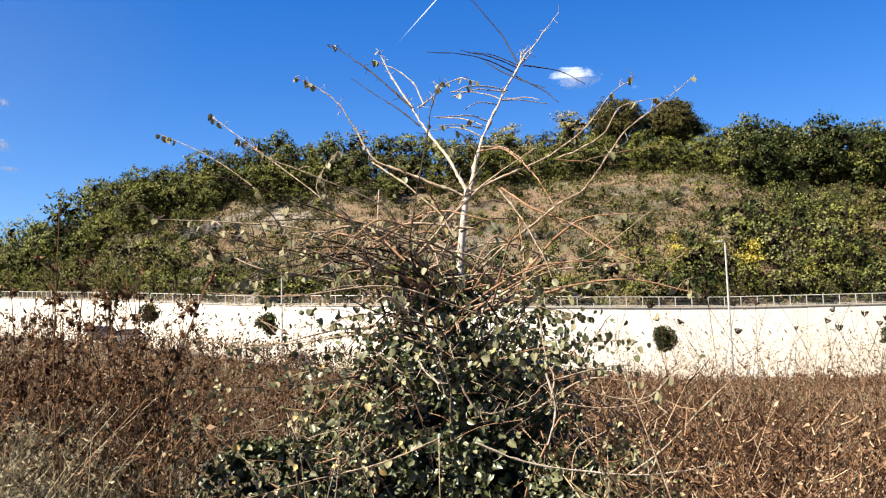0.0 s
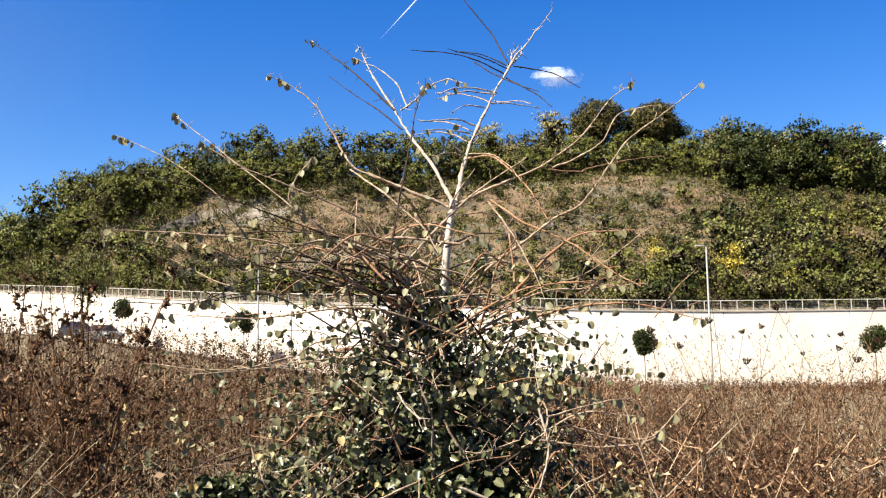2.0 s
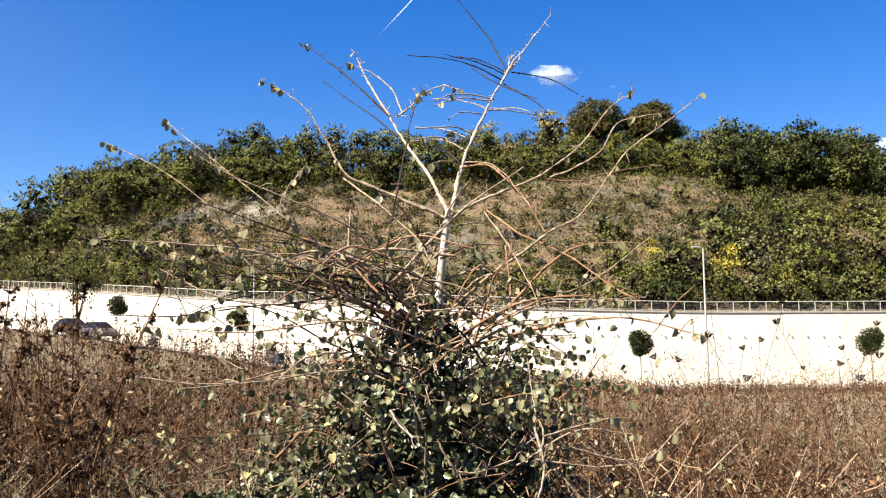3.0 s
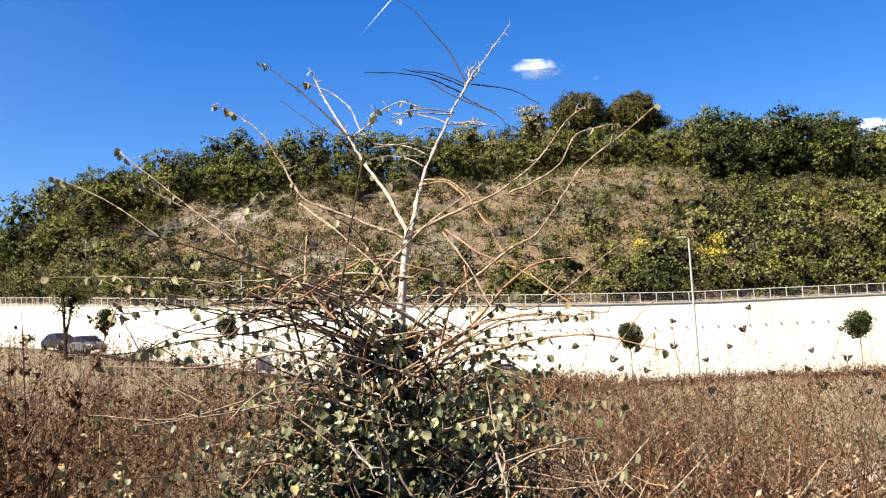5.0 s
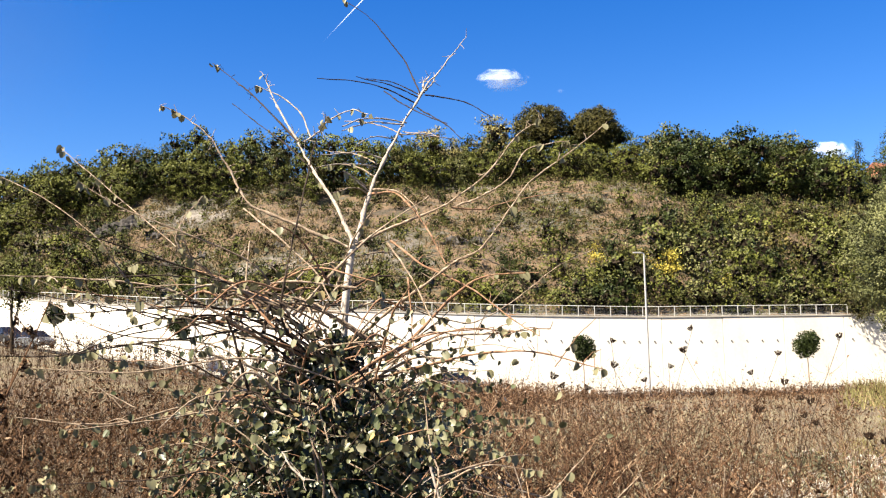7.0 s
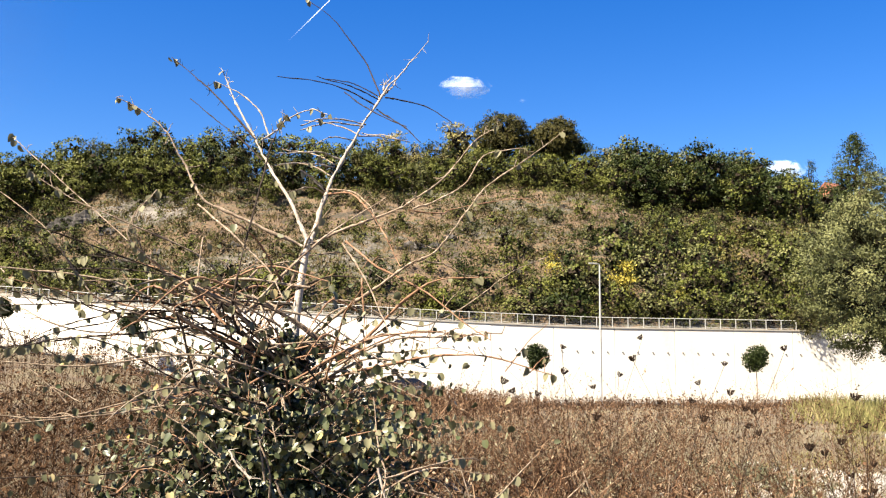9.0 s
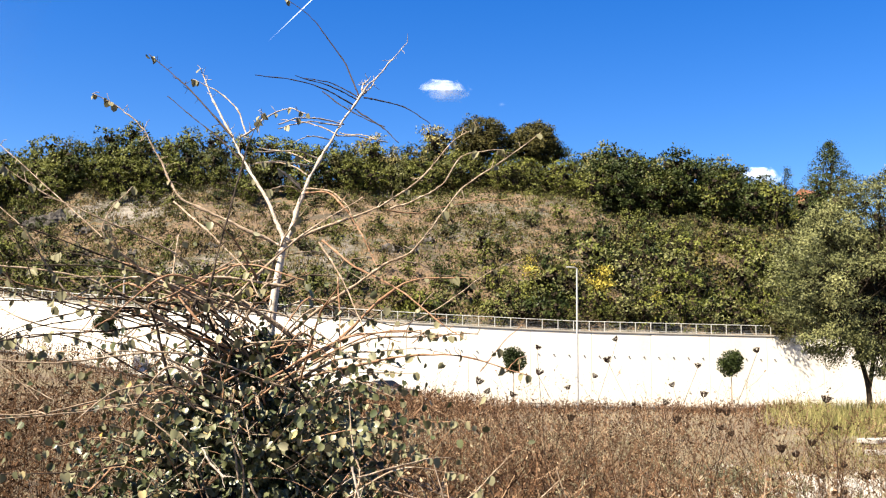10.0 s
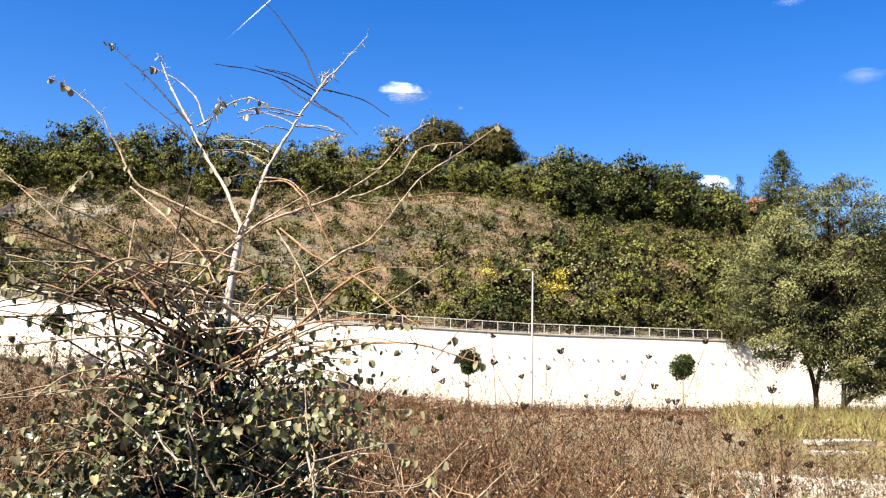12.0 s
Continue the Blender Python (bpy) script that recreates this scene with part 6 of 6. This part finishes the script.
# weeds close to the camera
x = rng.uniform(0.9, 6.5, 900)
y = rng.uniform(6.7, 10.0, 900)
k = (x < 0.56 * y) & (x > 1.75 - 0.12 * (y - 6.7) * 2) & clear_of_thicket(x, y, 0.95)
x, y = x[k], y[k]
x, y = gather(x, 0.55), gather(y, 0.55)
h = rng.uniform(0.9, 1.6, len(x)) * np.interp(x / y, (0.15, 0.36, 0.44, 0.56), (1.1, 1.0, 0.62, 0.5))
weeds("near_weeds", x, y, h, 30, 0.038, 15, tan_weed, "reddish brown dead weeds in the foreground", rng, 0.32, 0.007)
# thin seed stalks standing above the rest
x, y = field(620, 0.8, 9.0, 8.5, 16, 0.0)
weeds("seed_stalks", x, y, rng.uniform(1.2, 2.05, len(x)), 54, 0.024, 14, rust_weed, "thin dead stalks dotted with small dry seeds", rng, 0.14, 0.003)
x, y = field(280, -5.5, -1.2, 7.5, 13, 0.0, lambda a, b: (a < -0.24 * b) | (b > 9.8))
weeds("seed_stalks", x, y, rng.uniform(2.0, 2.7, len(x)), 40, 0.034, 13, rust_weed, "thin dead stalks with small curled leaves", rng, 0.12, 0.004)
x, y = field(400, 0.9, 7.6, 8.8, 15, 0.0)
weeds("seed_stalks", x, y, rng.uniform(1.4, 2.4, len(x)), 34, 0.022, 12, tan_weed, "tall thin seed stalks standing above the weeds", rng, 0.14, 0.0028)
x, y = field(1000, -0.5, 9, 9.5, 24, 0.0, off_track)
weeds("straw_weeds", x, y, rng.uniform(0.7, 1.4, len(x)), 18, 0.055, 8, pale_grass, "straw yellow dead weeds among the brown ones", rng, 0.34, 0.006)
# pale fine grasses in front
x, y = field(1300, -4.6, -1.9, 6.0, 8.3)
h = rng.uniform(0.6, 1.25, len(x)) * np.interp(x / y, (-0.5, -0.38, -0.28), (1.3, 1.15, 0.7))
weeds("pale_weeds", x, y, h, 19, 0.032, 8, pale_grass, "pale grey dry grasses in front of the weeds", rng, 0.25, 0.003)
x, y = field(900, 3.2, 9.8, 8.5, 17.0, 0.0, off_track)
h = rng.uniform(0.4, 1.15, len(x)) * np.interp(x / y, (0.4, 0.5), (1.0, 0.5))
weeds("pale_weeds", x, y, h, 19, 0.036, 8, pale_grass, "pale tan dry seed stalks among the weeds", rng, 0.2, 0.003)
# grass
x, y = field(3600, -14, 20, 6.0, 34, 0.3)
blades("dry_grass", np.stack([x, y, land_z(x, y)], 1), 5, 0.12, 0.5, 0.012, 0.12, pale_grass, "dry straw grass between the weeds", "grass", rng)
x, y = field(4300, 20, 62, 36, 63, 0.0, lambda a, b: a > 0.54 * b + 1.5 * np.sin(b * 0.7))
x, y = gather(x, 1.3), gather(y + 0.4 * np.sin(x * 1.7), 1.5)
blades("roadside_grass", np.stack([x, y, land_z(x, y)], 1), 6, 0.3, 1.25, 0.045, 0.3, green_grass, "yellow-green long grass towards the road", "grass", rng)
x, y = field(3600, 11, 34, 20.5, 40, 0.0, lambda a, b: ~off_track(a, b + 1.0))
blades("meadow_grass", np.stack([x, y, land_z(x, y)], 1), 6, 0.07, 0.24, 0.025, 0.2, green_grass, "short yellow-green grass beside the track", "grass", rng)

x, y = rng.normal(8.9, 0.9, 260), rng.normal(19.6, 1.9, 260)
weeds("low_plants", x, y, rng.uniform(0.2, 0.5, 260), 26, 0.07, 8, sage_leaf, "low grey-green leafy plants at the weeds' edge", rng, 0.3, 0.004)

# tall stalks in front, and dry umbels standing above the weeds
def stalk_mesh(seed):
    r = np.random.default_rng(seed)
    s = Soup()
    h = 2.3
    line = spline([(0, 0, -0.05), (r.normal() * 0.06, r.normal() * 0.06, 1.2), (r.normal() * 0.15, r.normal() * 0.15, h)], 6)
    s.add(*tubes(line[None], 0.008, 0.003, 5))
    n = 20
    u = r.uniform(0.35, 1.0, n)
    p0 = line[(u * (len(line) - 1)).astype(int)]
    a = r.uniform(0, 6.28, n)
    ln = r.uniform(0.1, 0.4, n) * (1.25 - u)
    p2 = p0 + unit(np.stack([np.cos(a), np.sin(a), r.uniform(0.4, 1.4, n)], 1)) * ln[:, None]
    s.add(*tubes(np.stack([p0, (p0 + p2) / 2 - np.array([0, 0, 0.015]), p2], 1), 0.004, 0.002, 3))
    k = r.integers(0, n, 320)
    w = r.random(320)[:, None]
    lf = r.uniform(0.015, 0.042, 320)
    s.add(*scatter(RHOMB_V * np.array([1, 1, 2.2]), [RHOMB_F], p0[k] * (1 - w) + p2[k] * w, unit(r.normal(size=(320, 3)) + np.array([0, 0, -0.5])), r.normal(size=(320, 3)), lf, lf * 0.6))
    return s.mesh("dead_stalk", rust_weed if seed % 2 else tan_weed)


STALKS = [stalk_mesh(300 + k) for k in range(5)]
sr = random.Random(9)
for k in range(50):
    x = sr.uniform(-4.2, -1.6)
    y = sr.uniform(6.6, 9.2)
    thing("dead_stalk", STALKS[k % 5], "tall brown dead weed stalk with curled leaves", "weed", "tall dead stalks",
          at=pose(x, y, float(land_z(np.array([x]), np.array([y]))[0]), sr.gauss(0, 4), sr.gauss(0, 4), sr.uniform(0, 360)) @ Matrix.Scale(sr.uniform(0.85, 1.2), 4))


# bare tan stalks leaning across one another
sr = random.Random(31)
for k in range(20):
    x, y = sr.uniform(1.5, 5.2), sr.uniform(6.9, 9.6)
    ln = sr.uniform(0.9, 1.9)
    a, tilt = sr.uniform(0, 6.28), math.radians(sr.uniform(12, 50))
    d = Vector((math.cos(a) * math.sin(tilt), math.sin(a) * math.sin(tilt), math.cos(tilt))) * ln
    z = float(land_z(np.array([x]), np.array([y]))[0])
    v, f = tubes(spline([(0, 0, -0.05), tuple(d * 0.5 + Vector((sr.gauss(0, 0.03), sr.gauss(0, 0.03), 0.05))), tuple(d)], 5)[None], sr.uniform(0.005, 0.009), 0.003, 5)
    thing("bent_stalk", mesh_from("bent_stalk", v, f, bark_tan, True), "bare tan dead stalk leaning among the weeds", "weed", "bent stalks", at=pose(x, y, z))


def umbel_mesh(seed):
    """A dried umbel drawn together like a nest: rays that spread, then curl in under a rim of seeds."""
    r = np.random.default_rng(seed)
    s = Soup()
    n = 26
    a = np.arange(n) * 2 * np.pi / n * 3.236 + r.normal(size=n) * 0.1
    q = np.sqrt(r.uniform(0.25, 1.0, n))
    rad = 0.062 * q
    p0 = np.zeros((n, 3))
    p1 = np.stack([np.cos(a) * rad * 0.75, np.sin(a) * rad * 0.75, 0.018 + 0.008 * q], 1)
    p2 = np.stack([np.cos(a) * rad, np.sin(a) * rad, 0.045 + 0.02 * q], 1)
    p3 = np.stack([np.cos(a) * rad * 1.1, np.sin(a) * rad * 1.1, 0.056 + 0.034 * q], 1)
    s.add(*tubes(np.stack([p0, p1, p2, p3], 1), 0.006, 0.005, 3))
    m = n * 7
    k = np.repeat(np.arange(n), 7)
    ln = r.uniform(0.009, 0.02, m)
    s.add(*scatter(RHOMB_V * np.array([1, 1, 2]), [RHOMB_F], p3[k] + r.normal(size=(m, 3)) * 0.007, r.normal(size=(m, 3)), r.normal(size=(m, 3)), ln, ln))
    return s.mesh("seed_head", seed_brown)


UMBELS = [umbel_mesh(k) for k in range(3)]


def wild_carrot(x, y, h, k):
    ob = thing("wild_carrot", None, "dead wild carrot stalk with a curled brown seed head", "wild carrot", "dead wild carrots", at=pose(x, y, float(land_z(np.array([x]), np.array([y]))[0])))
    lean = Vector((math.sin(k * 2.3) * 0.2, math.cos(k * 1.7) * 0.1, 0))
    line = spline([(-lean.x * h, -lean.y * h, -0.05), (-lean.x * h * 0.9 + 0.05, -lean.y * h * 0.3, h * 0.6), (0, 0, h)], 5)
    v, f = tubes(line[None], 0.003, 0.0018, 5)
    child("stem", mesh_from("stem", v, f, seed_brown, True), ob)
    child("seed_head", UMBELS[k % 3], ob, "curled brown seed head", Matrix.Translation((0, 0, h)) @ Matrix.Rotation(math.sin(k * 5.1) * 0.5, 4, "X") @ Matrix.Rotation(math.cos(k * 3.3) * 0.5, 4, "Y") @ Matrix.Scale(0.32 + 0.22 * ((k * 37 % 11) / 11), 4))


for k, (x, y, h) in enumerate(((2.25, 8.30, 2.53), (3.40, 9.84, 2.57), (2.48, 9.18, 2.29), (2.56, 8.52, 2.21), (3.24, 10.06, 2.22), (3.17, 9.40, 2.36), (3.71, 8.74, 2.32), (4.12, 10.28, 2.22), (4.14, 9.62, 2.11), (3.98, 8.96, 1.96), (3.34, 8.30, 1.92), (5.41, 9.84, 1.77), (4.11, 9.18, 1.82), (2.57, 8.52, 1.97), (3.64, 10.06, 1.99), (3.68, 9.40, 2.01), (4.43, 8.74, 1.66), (5.72, 10.28, 1.37), (2.15, 9.62, 2.11), (1.92, 8.96, 2.24), (4.01, 8.30, 2.43), (2.40, 9.84, 2.05), (4.42, 7.90, 1.85), (4.53, 8.03, 1.57), (4.81, 8.16, 1.49), (4.64, 8.29, 1.31), (4.37, 8.42, 1.63), (3.97, 7.90, 1.70), (3.66, 8.03, 1.82), (3.68, 8.16, 1.96), (4.56, 8.29, 2.06), (4.76, 8.42, 1.36), (4.21, 7.90, 1.73), (4.37, 8.03, 1.49))):
    wild_carrot(x, y, h, k)

# pale stones and a concrete slab by the track
n = 5200
sx_, sy_ = rng.normal(10.4, 1.9, n), rng.normal(18.9, 1.7, n)
OCT_V = np.array([(1, 0, 0), (0, 1, 0), (-1, 0, 0), (0, -1, 0), (0, 0, 0.6), (0, 0, -0.5)])
OCT_F = np.array([(0, 1, 4), (1, 2, 4), (2, 3, 4), (3, 0, 4), (1, 0, 5), (2, 1, 5), (3, 2, 5), (0, 3, 5)])
ln = rng.uniform(0.025, 0.1, n) * rng.uniform(0.6, 1.4, n)
ang = rng.uniform(0, 6.28, n)
v, f = scatter(OCT_V, [OCT_F], np.stack([sx_, sy_, land_z(sx_, sy_) + ln * 0.2], 1), np.stack([np.cos(ang), np.sin(ang), 0.2 * np.sin(ang * 3)], 1), np.tile((0.0, 0.0, 1.0), (n, 1)), ln, ln * 1.3)
thing("gravel", mesh_from("gravel", v, f, gravel_mat), "pale gravel and broken stones on bare ground", "gravel", kind="stuff")
for x, y, w, d, r in ((21.1, 32.3, 2.8, 0.8, 17), (18.2, 28.0, 1.7, 0.35, -2)):
    bm = box_bm((w, d, 0.16), (0, 0, 0.05), 0.03)
    me = bpy.data.meshes.new("concrete_slab")
    bm.to_mesh(me)
    bm.free()
    me.materials.append(gravel_mat)
    thing("concrete_slab", me, "pale concrete slab lying flat beside the track", "slab", "slabs by the track", at=pose(x, y, float(land_z(np.array([x]), np.array([y]))[0]), 0, 0, r))


# ---- sky: clouds and a vapour trail ----
def cloud(x, y, z, w, h, material, label, name="cloud", roll=0):
    me = bpy.data.meshes.new(name)
    bm = bmesh.new()
    bmesh.ops.create_grid(bm, x_segments=8, y_segments=6, size=1.0)
    for v in bm.verts:
        v.co = Vector((v.co.x * w / 2, v.co.y * h / 2, 0.15 * h * math.cos(v.co.x * 1.5) * math.cos(v.co.y * 1.5)))
    bm.to_mesh(me)
    bm.free()
    me.materials.append(material)
    thing(name, me, label, "cloud" if name == "cloud" else "vapour trail", kind="structure", at=look((x, y, z), (2 * x, 2 * y, 2 * z - 2), roll))


puff = cloud_mat("cloud_puff", 4.2, 0.68, 1.2)
wisp = cloud_mat("cloud_wisp", 2.6, 0.09, 0.7)
trail = cloud_mat("vapour", 5.0, 0.4, 8.0)
cloud(352, 2366, 727, 250, 130, puff, "small white cloud in a blue sky")
cloud(498, 2350, 691, 40, 24, wisp, "tiny faint wisp of white cloud")
cloud(1120, 2174, 494, 185, 115, puff, "small white cloud low over the crest")
cloud(1385, 1950, 727, 220, 90, wisp, "faint wisp of white cloud in blue sky")
cloud(1219, 1985, 908, 160, 50, wisp, "faint wisp of white cloud in blue sky")
cloud(-1030, 2186, 648, 60, 44, puff, "small white cloud in a blue sky")
cloud(-1040, 2209, 551, 70, 70, puff, "small white cloud in a blue sky")
cloud(-1030, 2226, 496, 110, 26, puff, "flat white cloud in a blue sky")
cloud(-1020, 2241, 427, 110, 50, wisp, "faint wisp of white cloud in blue sky")
veil = cloud_mat("cloud_veil", 0.7, 0.12, 0.8)
cloud(-1300, 2230, 900, 2700, 2300, veil, "thin veil of high cloud in the blue sky")
cloud(-19, 2345, 913, 9, 470, trail, "thin white vapour trail", "vapour_trail", -44)
